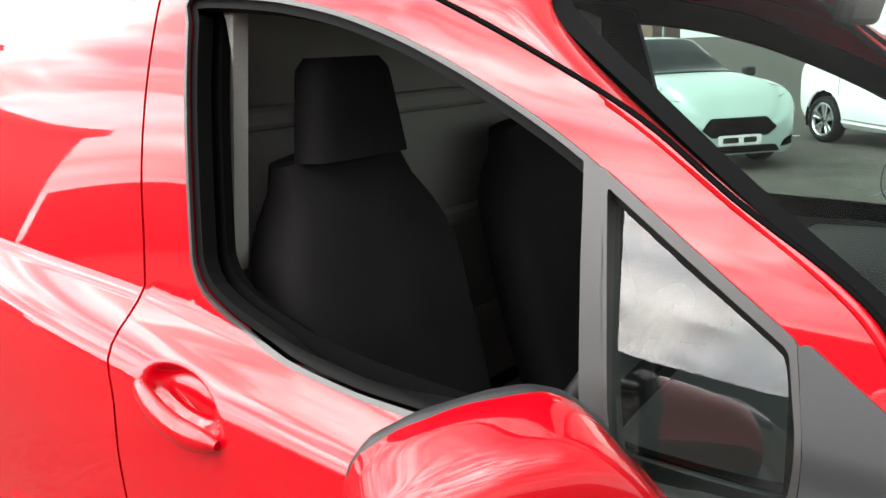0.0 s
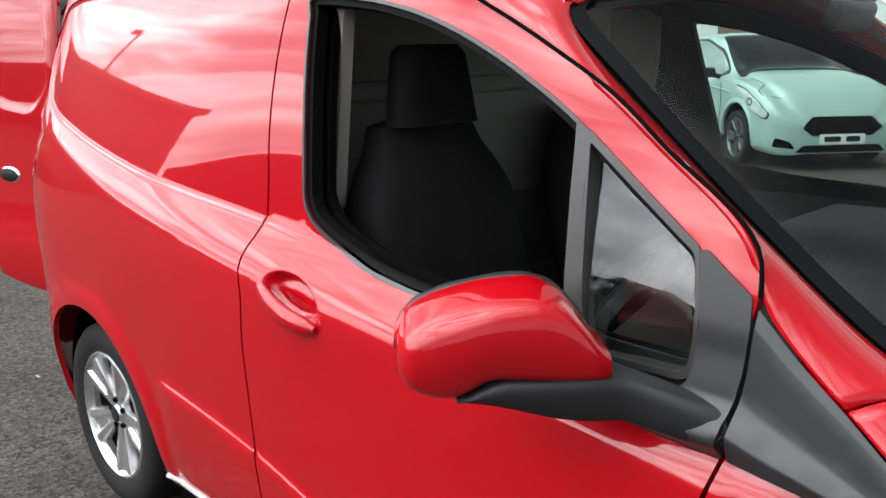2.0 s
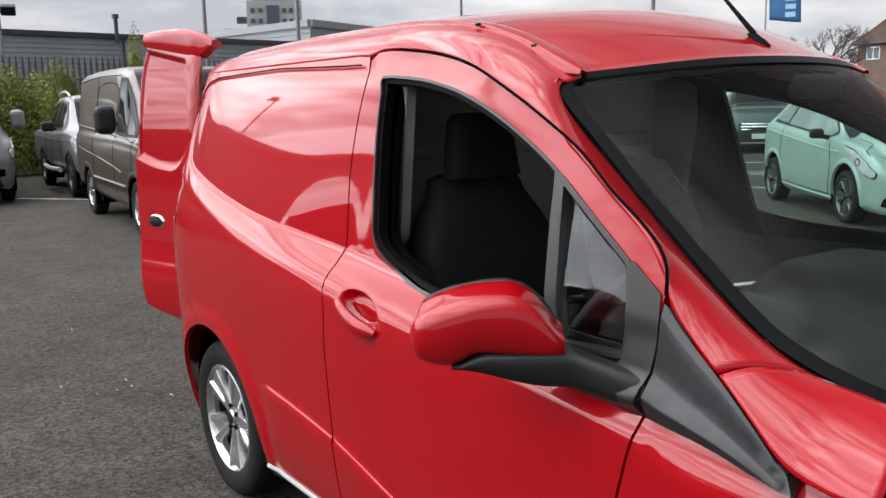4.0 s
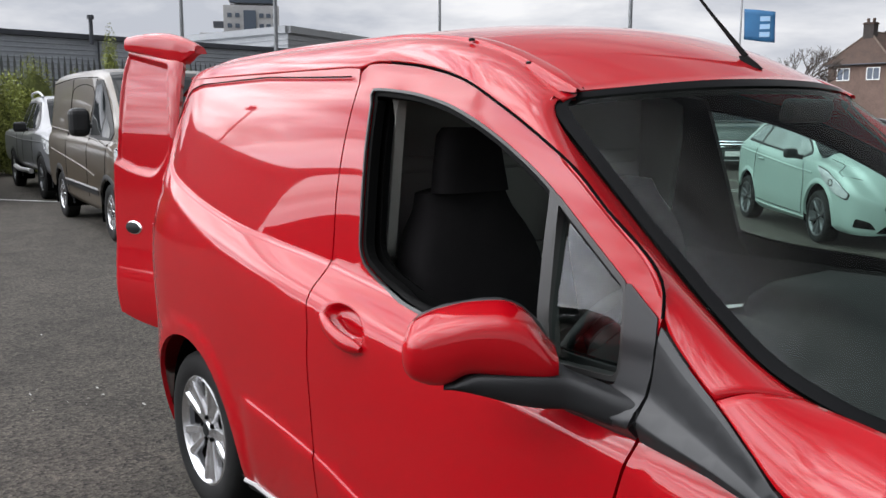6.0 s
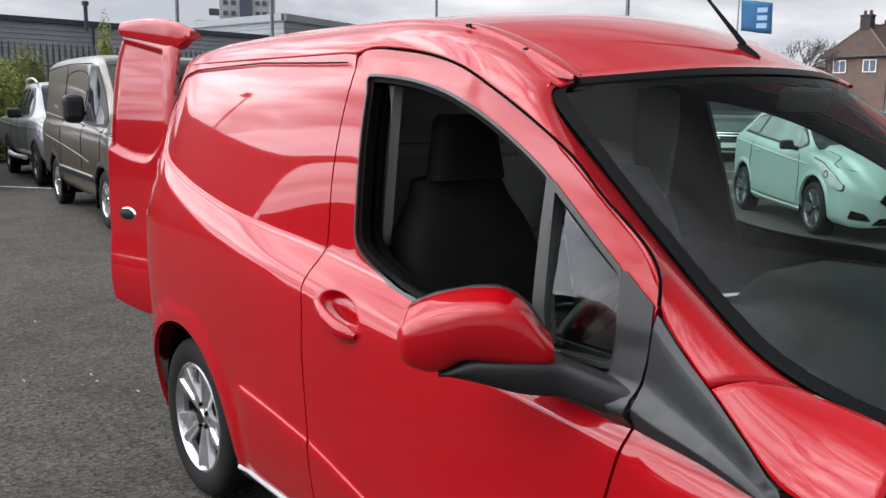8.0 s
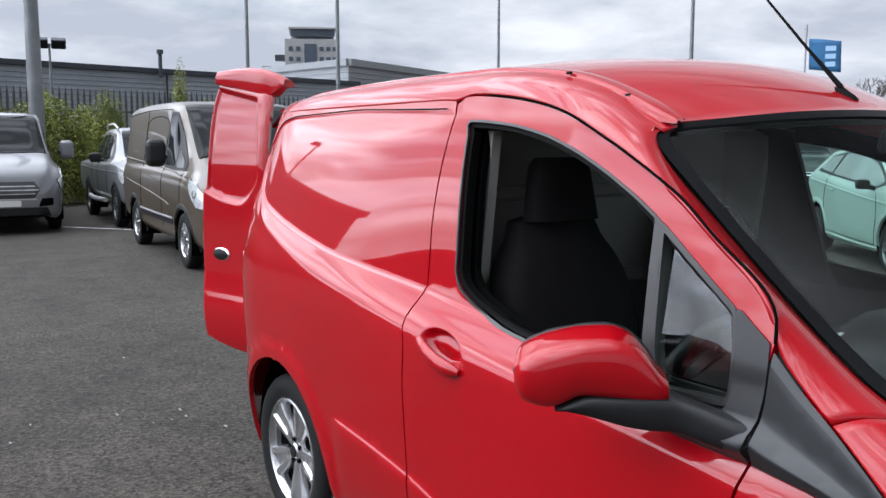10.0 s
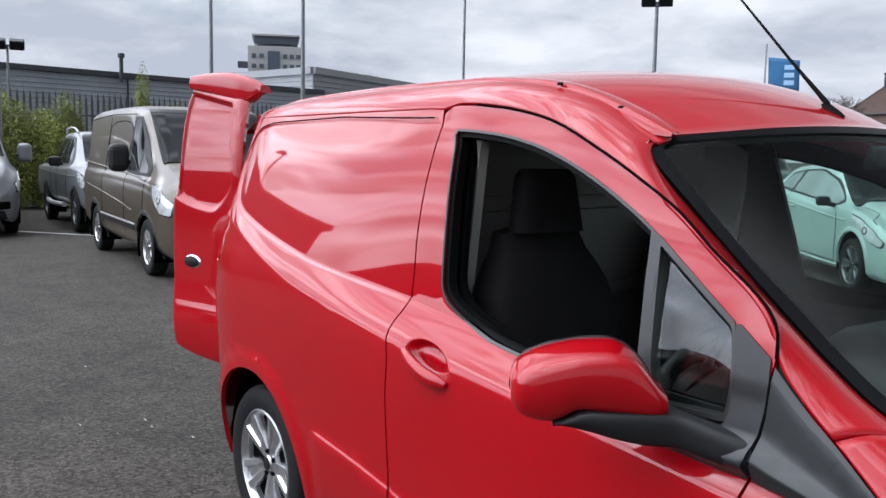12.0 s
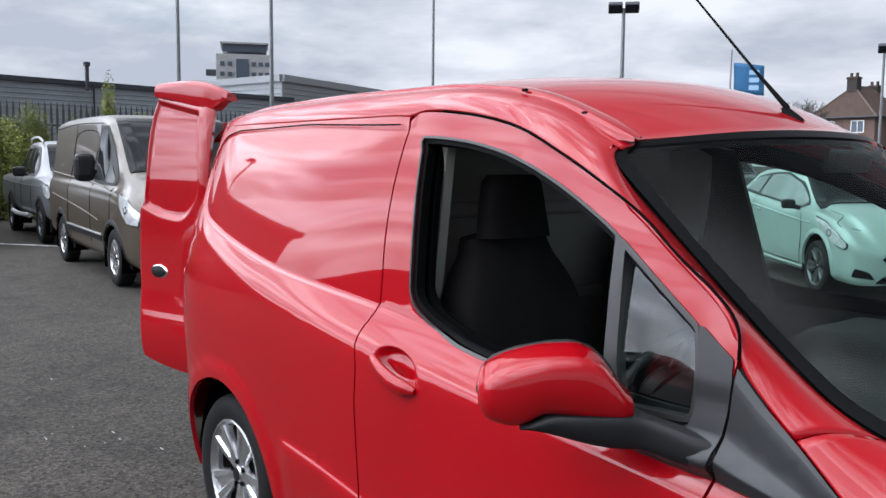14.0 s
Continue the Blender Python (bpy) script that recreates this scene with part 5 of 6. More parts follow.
# pale last strip paints the highlight on the black rubbing strip's top edge
VAN_TRIM = [([(1.90, 1.19), (1.90, 1.91), (2.16, 1.92), (2.50, 1.62), (2.90, 1.27), (2.92, 1.19)], BLACK_PLASTIC), ([(0.45, 0.52), (2.45, 0.50), (2.45, 0.565), (0.45, 0.585)], BLACK_PLASTIC), ([(0.45, 0.592), (2.45, 0.572), (2.45, 0.592), (0.45, 0.612)], PALE_TRIM)]
VAN_SEAMS = [[(1.88, 0.45), (1.89, 1.2), (1.93, 1.93)], [(0.55, 0.42), (0.56, 1.2), (0.60, 1.96)], [(2.86, 0.75), (2.90, 1.16)], [(-0.85, 1.93), (0.6, 1.975), (1.93, 1.955)], [(0.6, 1.34), (1.86, 1.30)], [(0.66, 1.36), (0.68, 1.82), (1.80, 1.82), (1.82, 1.36)]]
VAN_RIDGES = [[(-0.95, 1.30), (0.5, 1.25), (1.9, 1.20), (2.9, 1.13)], [(-0.6, 0.98), (0.6, 0.90), (1.8, 0.80), (2.3, 0.74)]]
vehicle("panel_van", "metallic bronze panel van parked in a bay", "van", pose(-10.25, 2.25, 0, 0, 0, -4.0), BRONZE, VAN_SHELL, 2.933, 0.34, 0.21, 0.96, VAN_PANES, (2.12, 3.08, 0.70, 0.78), [(VAN_LAMP, LAMP)], VAN_FRONT, (2.52, 1.17, 1.40, 0.20, 0.24, 0.34), BLACK_PLASTIC, strips=VAN_TRIM, seams=VAN_SEAMS, ridges=VAN_RIDGES, spokes=8)
vehicle("panel_van", "silver panel van parked nose out", "van", pose(-16.7, 0.06, 0, 0, 0, -3.5), SILVER, VAN_SHELL, 2.933, 0.34, 0.21, 0.96, VAN_PANES, (2.12, 3.08, 0.70, 0.78), [(VAN_LAMP, LAMP)], VAN_FRONT, (2.52, 1.17, 1.40, 0.20, 0.24, 0.34), SILVER, strips=VAN_TRIM[:1], seams=VAN_SEAMS, ridges=VAN_RIDGES, spokes=8)
TRUCK_SHELL = Shell((-1.25, 0.88, 0.55, 1.08, 1.12, 0.82), (-1.1, 0.92, 0.50, 1.12, 1.17, 0.85), (0.50, 0.925, 0.48, 1.13, 1.18, 0.84), (0.56, 0.925, 0.48, 1.13, 1.70, 0.62), (0.75, 0.93, 0.46, 1.13, 1.80, 0.63), (1.6, 0.93, 0.45, 1.13, 1.82, 0.62), (1.95, 0.93, 0.45, 1.13, 1.74, 0.61),
                    (2.60, 0.93, 0.45, 1.14, 1.30, 0.66), (2.75, 0.93, 0.45, 1.14, 1.24, 0.70), (3.6, 0.92, 0.45, 1.10, 1.18, 0.77), (3.95, 0.88, 0.42, 1.02, 1.10, 0.72), (4.08, 0.78, 0.42, 0.86, 0.94, 0.62), (4.14, 0.6, 0.45, 0.74, 0.80, 0.5))
vehicle("pickup_truck", "silver double-cab pickup truck parked by the hedge", "pickup", pose(-16.5, 2.86, 0, 0, 0, -4.0), SILVER, TRUCK_SHELL, 3.22, 0.385, 0.235, 0.93, [[(0.78, 1.20), (0.85, 1.66), (1.28, 1.70), (1.30, 1.20)], [(1.36, 1.20), (1.36, 1.70), (1.85, 1.66), (2.35, 1.22)]],
        (1.90, 2.66, 0.54, 0.62), [([(3.50, 1.08), (3.88, 1.02), (4.0, 0.88), (3.94, 0.80), (3.66, 0.90)], LAMP)], [("grille", [(-0.46, 0.72), (0.46, 0.72), (0.50, 1.0), (-0.50, 1.0)], LAMP_DARK, 0.01), ("grille_bar", [(-0.48, 0.83), (0.48, 0.83), (0.48, 0.90), (-0.48, 0.90)], LAMP, 0.02), ("lower_intake", [(-0.6, 0.5), (0.6, 0.5), (0.6, 0.64), (-0.6, 0.64)], BLACK_PLASTIC, 0.01), ("fog_lamp", [(-0.78, 0.56), (-0.62, 0.54), (-0.62, 0.68), (-0.76, 0.70)], CAVITY, 0.012), ("fog_lamp", [(0.62, 0.54), (0.78, 0.56), (0.76, 0.70), (0.62, 0.68)], CAVITY, 0.012)],
        (2.25, 1.08, 1.25, 0.12, 0.22, 0.18), BLACK_PLASTIC, ALLOY_DARK, spokes=6, strips=[([(0.72, 1.17), (0.80, 1.71), (1.30, 1.745), (1.88, 1.70), (2.45, 1.18)], BLACK_PLASTIC)], seams=[[(1.33, 0.52), (1.33, 1.18)], [(2.42, 0.60), (2.45, 1.16)], [(0.58, 0.55), (0.58, 1.16)]], ridges=[[(-1.0, 1.04), (1.2, 1.0), (3.4, 1.0)]],
        rails=[([(0.62, 0.58, 1.80), (0.75, 0.60, 1.87), (1.5, 0.60, 1.89), (1.85, 0.58, 1.80)], 0.022, PALE_TRIM, "silver roof rail"), ([(0.65, 0.98, 0.46), (1.4, 1.0, 0.44), (2.55, 0.98, 0.46)], 0.045, PALE_TRIM, "side step")])
HATCH_SHELL = Shell((-0.74, 0.66, 0.45, 0.84, 0.98, 0.50), (-0.62, 0.76, 0.34, 1.00, 1.24, 0.53), (-0.36, 0.83, 0.26, 1.10, 1.40, 0.55), (0.2, 0.85, 0.22, 1.08, 1.465, 0.57), (0.8, 0.858, 0.21, 1.02, 1.48, 0.57), (1.25, 0.86, 0.21, 0.98, 1.44, 0.56), (1.6, 0.86, 0.21, 0.96, 1.31, 0.56), (2.18, 0.86, 0.21, 0.96, 1.06, 0.62),
                    (2.34, 0.86, 0.21, 0.96, 1.04, 0.65), (2.8, 0.85, 0.20, 0.90, 0.97, 0.66), (3.05, 0.82, 0.19, 0.80, 0.86, 0.62), (3.17, 0.75, 0.18, 0.68, 0.74, 0.56), (3.25, 0.62, 0.18, 0.57, 0.63, 0.46), (3.30, 0.46, 0.20, 0.50, 0.55, 0.34))
HATCH_FRONT = [("grille", [(-0.46, 0.48), (-0.34, 0.39), (0.34, 0.39), (0.46, 0.48), (0.34, 0.60), (-0.34, 0.60)], CAVITY, 0.01), ("lower_intake", [(-0.52, 0.21), (0.52, 0.21), (0.44, 0.29), (-0.44, 0.29)], CAVITY, 0.008), ("number_plate", [(-0.26, 0.30), (0.26, 0.30), (0.26, 0.41), (-0.26, 0.41)], PLATE, 0.02), ("lip", [(-0.58, 0.185), (0.58, 0.185), (0.56, 0.205), (-0.56, 0.205)], PALE_TRIM, 0.02),
               ("fog_lamp", [(0.52, 0.25), (0.74, 0.27), (0.72, 0.37), (0.58, 0.33)], CAVITY, 0.008), ("fog_lamp", [(-0.74, 0.27), (-0.52, 0.25), (-0.58, 0.33), (-0.72, 0.37)], CAVITY, 0.008), ("number_bars", [(-0.21, 0.325), (-0.02, 0.325), (-0.02, 0.385), (-0.21, 0.385)], DASH, 0.026), ("number_bars", [(0.04, 0.325), (0.20, 0.325), (0.20, 0.385), (0.04, 0.385)], DASH, 0.026)]
SUV_FRONT = [("grille", [(-0.48, 0.50), (0.48, 0.50), (0.54, 0.62), (0.46, 0.68), (-0.46, 0.68), (-0.54, 0.62)], CAVITY, 0.01), ("number_plate", [(-0.26, 0.32), (0.26, 0.32), (0.26, 0.43), (-0.26, 0.43)], PLATE, 0.02), ("bumper_strip", [(-0.6, 0.22), (0.6, 0.22), (0.6, 0.24), (-0.6, 0.24)], PALE_TRIM, 0.02)]
SUV_FRONT += [("grille_bar", [(-0.48, z), (0.48, z), (0.48, z + 0.025), (-0.48, z + 0.025)], CHROME, 0.02) for z in (0.515, 0.575, 0.635)]
HATCH_LAMP = [(2.46, 0.905), (2.72, 0.86), (3.00, 0.745), (3.14, 0.64), (3.12, 0.575), (2.93, 0.63), (2.64, 0.765)]
HATCH_PANES = [[(-0.16, 1.17), (-0.06, 1.33), (0.32, 1.375), (0.36, 1.125)], [(0.42, 1.115), (0.42, 1.385), (0.95, 1.395), (1.42, 1.28), (1.86, 1.055), (1.84, 1.0)]]
HATCH_SEAMS = [[(0.37, 0.34), (0.30, 0.70), (0.36, 1.10), (0.40, 1.40)], [(2.0, 0.30), (2.06, 0.70), (1.98, 0.98)], [(0.37, 0.34), (1.2, 0.31), (2.0, 0.30)], [(2.36, 0.98), (2.75, 0.925), (3.08, 0.785)]]
HATCH_RIDGES = [[(-0.4, 1.02), (0.6, 0.94), (1.6, 0.86), (2.3, 0.82)], [(0.36, 0.30), (1.2, 0.27), (2.1, 0.26)]]


def hatch(label, m, colour, rims, group="parked cars", front=HATCH_FRONT, panes=CAR_GLASS, mirror_case=None):
    return vehicle("hatchback_car", label, "car", m, colour, HATCH_SHELL, 2.489, 0.31, 0.225, 0.86, HATCH_PANES, (1.20, 2.22, 0.50, 0.70), [(HATCH_LAMP, LAMP)], front, (1.90, 0.97, 1.03, 0.10, 0.17, 0.12), None, rims, True, 5, strips=[([(-0.20, 1.14), (-0.09, 1.355), (0.36, 1.405), (0.95, 1.42), (1.45, 1.30), (1.94, 1.02), (1.86, 0.975)], BLACK_PLASTIC)], seams=HATCH_SEAMS, ridges=HATCH_RIDGES,
                   rails=[([(0.52, 0.872, 0.90), (0.60, 0.888, 0.905), (0.72, 0.872, 0.90)], 0.012, colour, "door handle")], group=group, panes=panes, mirror_case=mirror_case)


HEAD = -38
hatch("pale green three-door hatchback with dark alloy wheels", pose(-3.74, 9.92, 0, 0, 0, -38.0), TEAL, ALLOY_DARK, panes=SKYLIT_GLASS, mirror_case=BLACK_PLASTIC)
hatch("white hatchback parked beside the pale green one", pose(-0.6, 11.6, 0, 0, 0, HEAD), PALE, ALLOY)
hatch("dark green car with a chrome barred grille in the row behind", pose(-13.0, 21.5, 0, 0, 0, -52) @ Matrix.Diagonal((1.2, 1.2, 1.2, 1)), DARK, ALLOY, front=SUV_FRONT)
hatch("white hatchback parked in the far row", pose(-12.0, 26.0, 0, 0, 0, -50), PALE, ALLOY)
# chips of old paint on the asphalt
CHIP = mat("chip_paint", (0.30, 0.30, 0.28), 0.8, var=0.2, var_scale=20.0)
rng = random.Random(21)
bm = bmesh.new()
for k in range(26):
    cx, cy = -1.75 + rng.gauss(0, 0.22), -0.95 + rng.gauss(0, 0.10)
    if k > 14:
        cx, cy = -2.0 + rng.uniform(-1.5, 1.5), -1.6 + rng.uniform(-0.9, 1.0)
    r, n, tw = rng.choice((0.003, 0.004, 0.006, 0.014)), rng.randint(5, 7), rng.uniform(0, 3)
    bm.faces.new([bm.verts.new((cx + 1.8 * r * rng.uniform(0.3, 1.3) * math.cos(tw + i / n * math.tau), cy + 0.5 * r * rng.uniform(0.3, 1.3) * math.sin(tw + i / n * math.tau), 0.0045)) for i in range(n)])
chips = thing("paint_chips", "scattered white paint chips on the asphalt", "debris", kind="stuff")
part("chips", bm, CHIP, chips)


# ---- far things ----
CLAD = mat("grey_cladding", (0.30, 0.325, 0.355), 0.45, var=0.10, var_scale=0.4, grain=0.06, grain_scale=6.0)
CLAD_LIGHT = mat("pale_cladding", (0.24, 0.25, 0.26), 0.5, var=0.10, var_scale=0.3, grain=0.05, grain_scale=5.0)
ROOF_EDGE = mat("dark_roof_edge", (0.035, 0.04, 0.05), 0.6, var=0.15)
CONCRETE = mat("tower_concrete", (0.36, 0.36, 0.36), 0.8, var=0.1, var_scale=0.2, grain=0.1, grain_scale=2.0)
WINDOWS = mat("far_window", (0.06, 0.08, 0.11), 0.15)
STEEL = mat("galvanised_steel", (0.20, 0.21, 0.22), 0.5, 0.5, var=0.15, var_scale=3.0)
FENCE_STEEL = mat("weathered_fence_steel", (0.10, 0.105, 0.11), 0.6, 0.4, var=0.2, var_scale=3.0)
PALE_STEEL = mat("painted_post", (0.30, 0.31, 0.33), 0.5, 0.2, var=0.1, var_scale=2.0)
LEAF = mat("hedge_leaf", (0.19, 0.215, 0.045), 0.6, var=0.45, var_scale=1.2, grain=0.3, grain_scale=12.0)
# darker green of the core puts the shade between leaves into colour
LEAF_SHADE = mat("hedge_inner_shade", (0.085, 0.10, 0.026), 0.9, var=0.3)
BARK = mat("bark", (0.09, 0.075, 0.065), 0.85, var=0.2)
ROOF_TILE = mat("roof_tile", (0.050, 0.027, 0.018), 0.8, var=0.25, var_scale=1.5, grain=0.25, grain_scale=9.0)
BRICK = mat("house_brick", (0.13, 0.085, 0.068), 0.85, var=0.15, var_scale=1.0, grain=0.2, grain_scale=10.0)
FLAG = mat("blue_flag", (0.025, 0.13, 0.28), 0.7, var=0.12, var_scale=2.0)
CAM0 = Vector((3.06, -2.2, 1.51))


def polar(az, dist, z=0.0):
    a = radians(az)
    return Vector((CAM0.x + dist * math.cos(a), CAM0.y + dist * math.sin(a), z))


def ribbed_wall(a, b, z0, z1, ribs, depth=0.05):
    """A wall of horizontal profiled sheeting from a to b."""
    a, b = Vector((a.x, a.y, 0)), Vector((b.x, b.y, 0))
    n = (b - a).normalized().cross(Vector((0, 0, 1)))
    rows, h = [], (z1 - z0) / ribs
    for i in range(ribs):
        for dz, o in ((0.0, 0), (0.62, 0), (0.72, 1), (0.95, 1)):
            z = z0 + (i + dz) * h
            rows.append([a + n * depth * o + Vector((0, 0, z)), b + n * depth * o + Vector((0, 0, z))])
    rows.append([a + Vector((0, 0, z1)), b + Vector((0, 0, z1))])
    bm = loft(rows)
    for f in bm.faces:
        f.smooth = False
    return bm


def beam(a, b, w, h):
    """A bar of width w and height h from a to b."""
    d = (b - a)
    l = d.length
    return moved(solid_box(l, w, h, 0.0), Matrix.Translation((a + b) / 2) @ d.to_track_quat("X", "Z").to_matrix().to_4x4())


shed = thing("warehouse", "long grey ribbed metal warehouse with a dark roof edge", "building")
sa_, sb_ = Vector((-38.6, -9, 0)), Vector((-45.2, 24, 0))
part("wall", ribbed_wall(sa_, sb_, 0.0, 5.05, 22), CLAD, shed, thickness=0.1)
part("roof_edge", beam(Vector((-38.6, -9, 5.18)), Vector((-45.2, 24, 5.18)), 0.5, 0.24), ROOF_EDGE, shed)
part("roof", loft([[(-38.8, -9, 5.25), (-45.4, 24, 5.25)], [(-60, -9, 6.0), (-66, 24, 6.0)]]), CLAD, shed)
for k in (0.14, 0.34, 0.62):
    p = sa_.lerp(sb_, k) + Vector((0.12, 0, 0))
    part("downpipe", tube([p, p + Vector((0, 0, 5.0))], 0.045, 8), ROOF_EDGE, shed)
flue = polar(163.7, 47)
part("flue", tube([flue + Vector((0, 0, 4.8)), flue + Vector((0, 0, 6.05))], 0.10, 8), ROOF_EDGE, shed)
part("flue_cap", tube([flue + Vector((0, 0, 6.0)), flue + Vector((0, 0, 6.2))], 0.17, 8), ROOF_EDGE, shed)

unit = thing("industrial_unit", "pale grey industrial building with a low roof", "building")
c0, c1, c2 = polar(152.1, 55), polar(161.5, 70), polar(145.5, 66)
part("wall", ribbed_wall(c1, c0, 0.0, 6.3, 20, 0.04), CLAD_LIGHT, unit, thickness=0.1)
part("wall", ribbed_wall(c0, c2, 0.0, 6.3, 20, 0.04), CLAD_LIGHT, unit, thickness=0.1)
for a, b in ((c1, c0), (c0, c2)):
    part("roof_edge", beam(a + Vector((0, 0, 6.5)), b + Vector((0, 0, 6.5)), 0.4, 0.42), CLAD_LIGHT, unit)
w0, w1 = c0.lerp(c2, 0.05), c0.lerp(c2, 0.95)
off = (c2 - c0).normalized().cross(Vector((0, 0, 1))) * 0.08
part("window_band", beam(w0 + off + Vector((0, 0, 4.55)), w1 + off + Vector((0, 0, 4.55)), 0.1, 1.1), WINDOWS, unit)
part("roof", loft([[c1 + Vector((0, 0, 6.6)), c0 + Vector((0, 0, 6.6)), c2 + Vector((0, 0, 6.6))], [c1 + Vector((-6, 10, 7.2)), c0 + Vector((-10, 10, 7.6)), c2 + Vector((-8, 6, 7.2))]]), CLAD_LIGHT, unit)

tower = thing("tower_block", "pale concrete tower block with rows of windows", "building")
TD, TAZ = 250.0, 154.45
tm = Matrix.Translation(polar(TAZ, TD)) @ Matrix.Rotation(radians(TAZ + 180), 4, "Z")
part("tower_wall", moved(solid_box(16, 14.4, 29.4, 0.1, (0, 0, 14.7)), tm), CONCRETE, tower)
part("crown", moved(solid_box(14, 11.6, 2.0, 0.1, (0, 0.2, 31.1)), tm), WINDOWS, tower)
part("crown_slab", moved(solid_box(16, 12.6, 0.5, 0.05, (0, 0.2, 32.3)), tm), CONCRETE, tower)
part("glazed_bay", moved(solid_box(0.5, 3.2, 25.0, 0.05, (8.1, -0.4, 15.6)), tm), WINDOWS, tower)
for floor_z in np.arange(16.0, 29.0, 2.7):
    for y in (-5.6, -3.6, 2.6, 4.4, 6.1):
        part("window", moved(solid_box(0.3, 1.15, 1.1, 0.02, (8.05, y, floor_z)), tm), WINDOWS, tower)
part("annex", moved(solid_box(14, 7.0, 22.5, 0.1, (-2, -10.0, 11.2)), tm), CONCRETE, tower)
part("roof_tank", moved(solid_box(3, 3.0, 1.6, 0.1, (0, -8.6, 25.0)), tm), ROOF_EDGE, tower)

# lamp posts
def lamp_post(az, dist, height, r, label, heads=(), size=1.0):
    p = polar(az, dist)
    post = thing("lamp_post", label, "lamp post", "yard lamp posts", Matrix.Translation(p))
    part("post", tube([(0, 0, 0), (0, 0, height * 0.5), (0, 0, height)], [r * 1.15, r, r * 0.8], 10), STEEL, post)
    part("base_plate", solid_box(r * 4, r * 4, 0.03, 0.005, (0, 0, 0.015)), STEEL, post)
    away = radians(az) + math.pi
    side = Vector((-math.sin(away), math.cos(away), 0))
    if heads:
        part("cross_arm", tube([side * (heads[0] - 0.2) + Vector((0, 0, height)), side * (heads[-1] + 0.2) + Vector((0, 0, height))], 0.035, 8), STEEL, post)
    for h in heads:
        fl = part("floodlight", moved(solid_box(0.30 * size, 0.48 * size, 0.34 * size, 0.04 * size), Matrix.Translation(side * h + Vector((0, 0, height + 0.05))) @ Matrix.Rotation(away, 4, "Z") @ Matrix.Rotation(radians(25), 4, "Y")), ROOF_EDGE, post)
        part("lens", moved(solid_box(0.02, 0.42 * size, 0.28 * size, 0.01), Matrix.Translation(side * h + Vector((0, 0, height + 0.05))) @ Matrix.Rotation(away, 4, "Z") @ Matrix.Rotation(radians(25), 4, "Y") @ Matrix.Translation((0.155 * size, 0, 0))), CAR_GLASS, fl)
    return post


lamp_post(158.42, 34, 9.0, 0.075, "slim grey steel lamp post", (-0.3, 0.3))
lamp_post(152.75, 36, 9.0, 0.085, "slim grey steel lamp post", (-0.3, 0.3))
lamp_post(142.43, 44, 10.5, 0.07, "slim grey steel lamp post", (-0.3, 0.3))
lamp_post(130.34, 31, 6.75, 0.075, "grey steel lamp post with twin floodlights", (-0.28, 0.28))
lamp_post(170.75, 21.5, 9.0, 0.15, "thick weathered grey pole", ())
lamp_post(169.9, 34, 4.95, 0.05, "short post with two floodlights", (-0.28, 0.30))
lamp_post(115.3, 40, 6.2, 0.06, "grey steel street lamp", (0.0,))

# flag
fp = polar(123.75, 30)
flag = thing("banner_flag", "blue fabric banner on a pole", "flag", m=Matrix.Translation(fp))
part("pole", tube([(0, 0, 0), (0, 0, 5.2)], 0.03, 8), PALE_STEEL, flag)
fd = Vector((math.cos(radians(33.0)), math.sin(radians(33.0)), 0))
rows = [[fd * (0.05 + u * 1.02) + Vector((0.05 * math.sin(u * 5 + v), 0.05 * math.cos(u * 4), 4.78 - v * 0.95 - 0.12 * u)) for v in np.linspace(0, 1, 8)] for u in np.linspace(0, 1, 10)]
cloth = part("cloth", loft(rows), FLAG, flag, thickness=0.006)
PALE_BLUE = mat("flag_print", (0.35, 0.55, 0.75), 0.7)
for k in range(3):
    a = fd * 0.62 + Vector((-0.03, -0.05, 4.45 - 0.24 * k))
    part("print_bar", beam(a, a + fd * 0.30, 0.02, 0.15), PALE_BLUE, flag)

# house
HIP_TILE = mat("hip_tile", (0.11, 0.08, 0.062), 0.8, var=0.2)
CHIMNEY = mat("sooty_brick", (0.035, 0.028, 0.026), 0.85, var=0.25)


def frame_bars(w, h):
    """An upright window frame with one bar, across y and z."""
    bm = bmesh.new()
    for y, z, sy, sz in ((0, h / 2, w, 0.09), (0, -h / 2, w, 0.09), (-w / 2, 0, 0.09, h), (w / 2, 0, 0.09, h), (0, 0, 0.07, h)):
        bmesh.ops.create_cube(bm, size=1.0, matrix=Matrix.Translation((0, y, z)) @ Matrix.Diagonal((0.06, sy, sz, 1)))
    return bm


house = thing("brick_house", "brick house with a brown tiled hipped roof and two chimneys", "house")
hm = Matrix.Translation(polar(116.4, 113)) @ Matrix.Rotation(radians(85), 4, "Z")
part("house_wall", moved(solid_box(6.5, 7.6, 7.0, 0.02, (0, 0, 3.5)), hm), BRICK, house)
EAVES, RIDGE = [(sx * 3.7, sy * 4.25, 6.95) for sx, sy in ((-1, -1), (1, -1), (1, 1), (-1, 1))], [(-1.5, 0, 10.6), (1.5, 0, 10.6)]
bm = bmesh.new()
ev, rd = [bm.verts.new(p) for p in EAVES], [bm.verts.new(p) for p in RIDGE]
for f in ((ev[0], ev[1], rd[1], rd[0]), (ev[1], ev[2], rd[1]), (ev[2], ev[3], rd[0], rd[1]), (ev[3], ev[0], rd[0]), (ev[3], ev[2], ev[1], ev[0])):
    bm.faces.new(f)
hroof = part("roof", moved(bm, hm), ROOF_TILE, house)
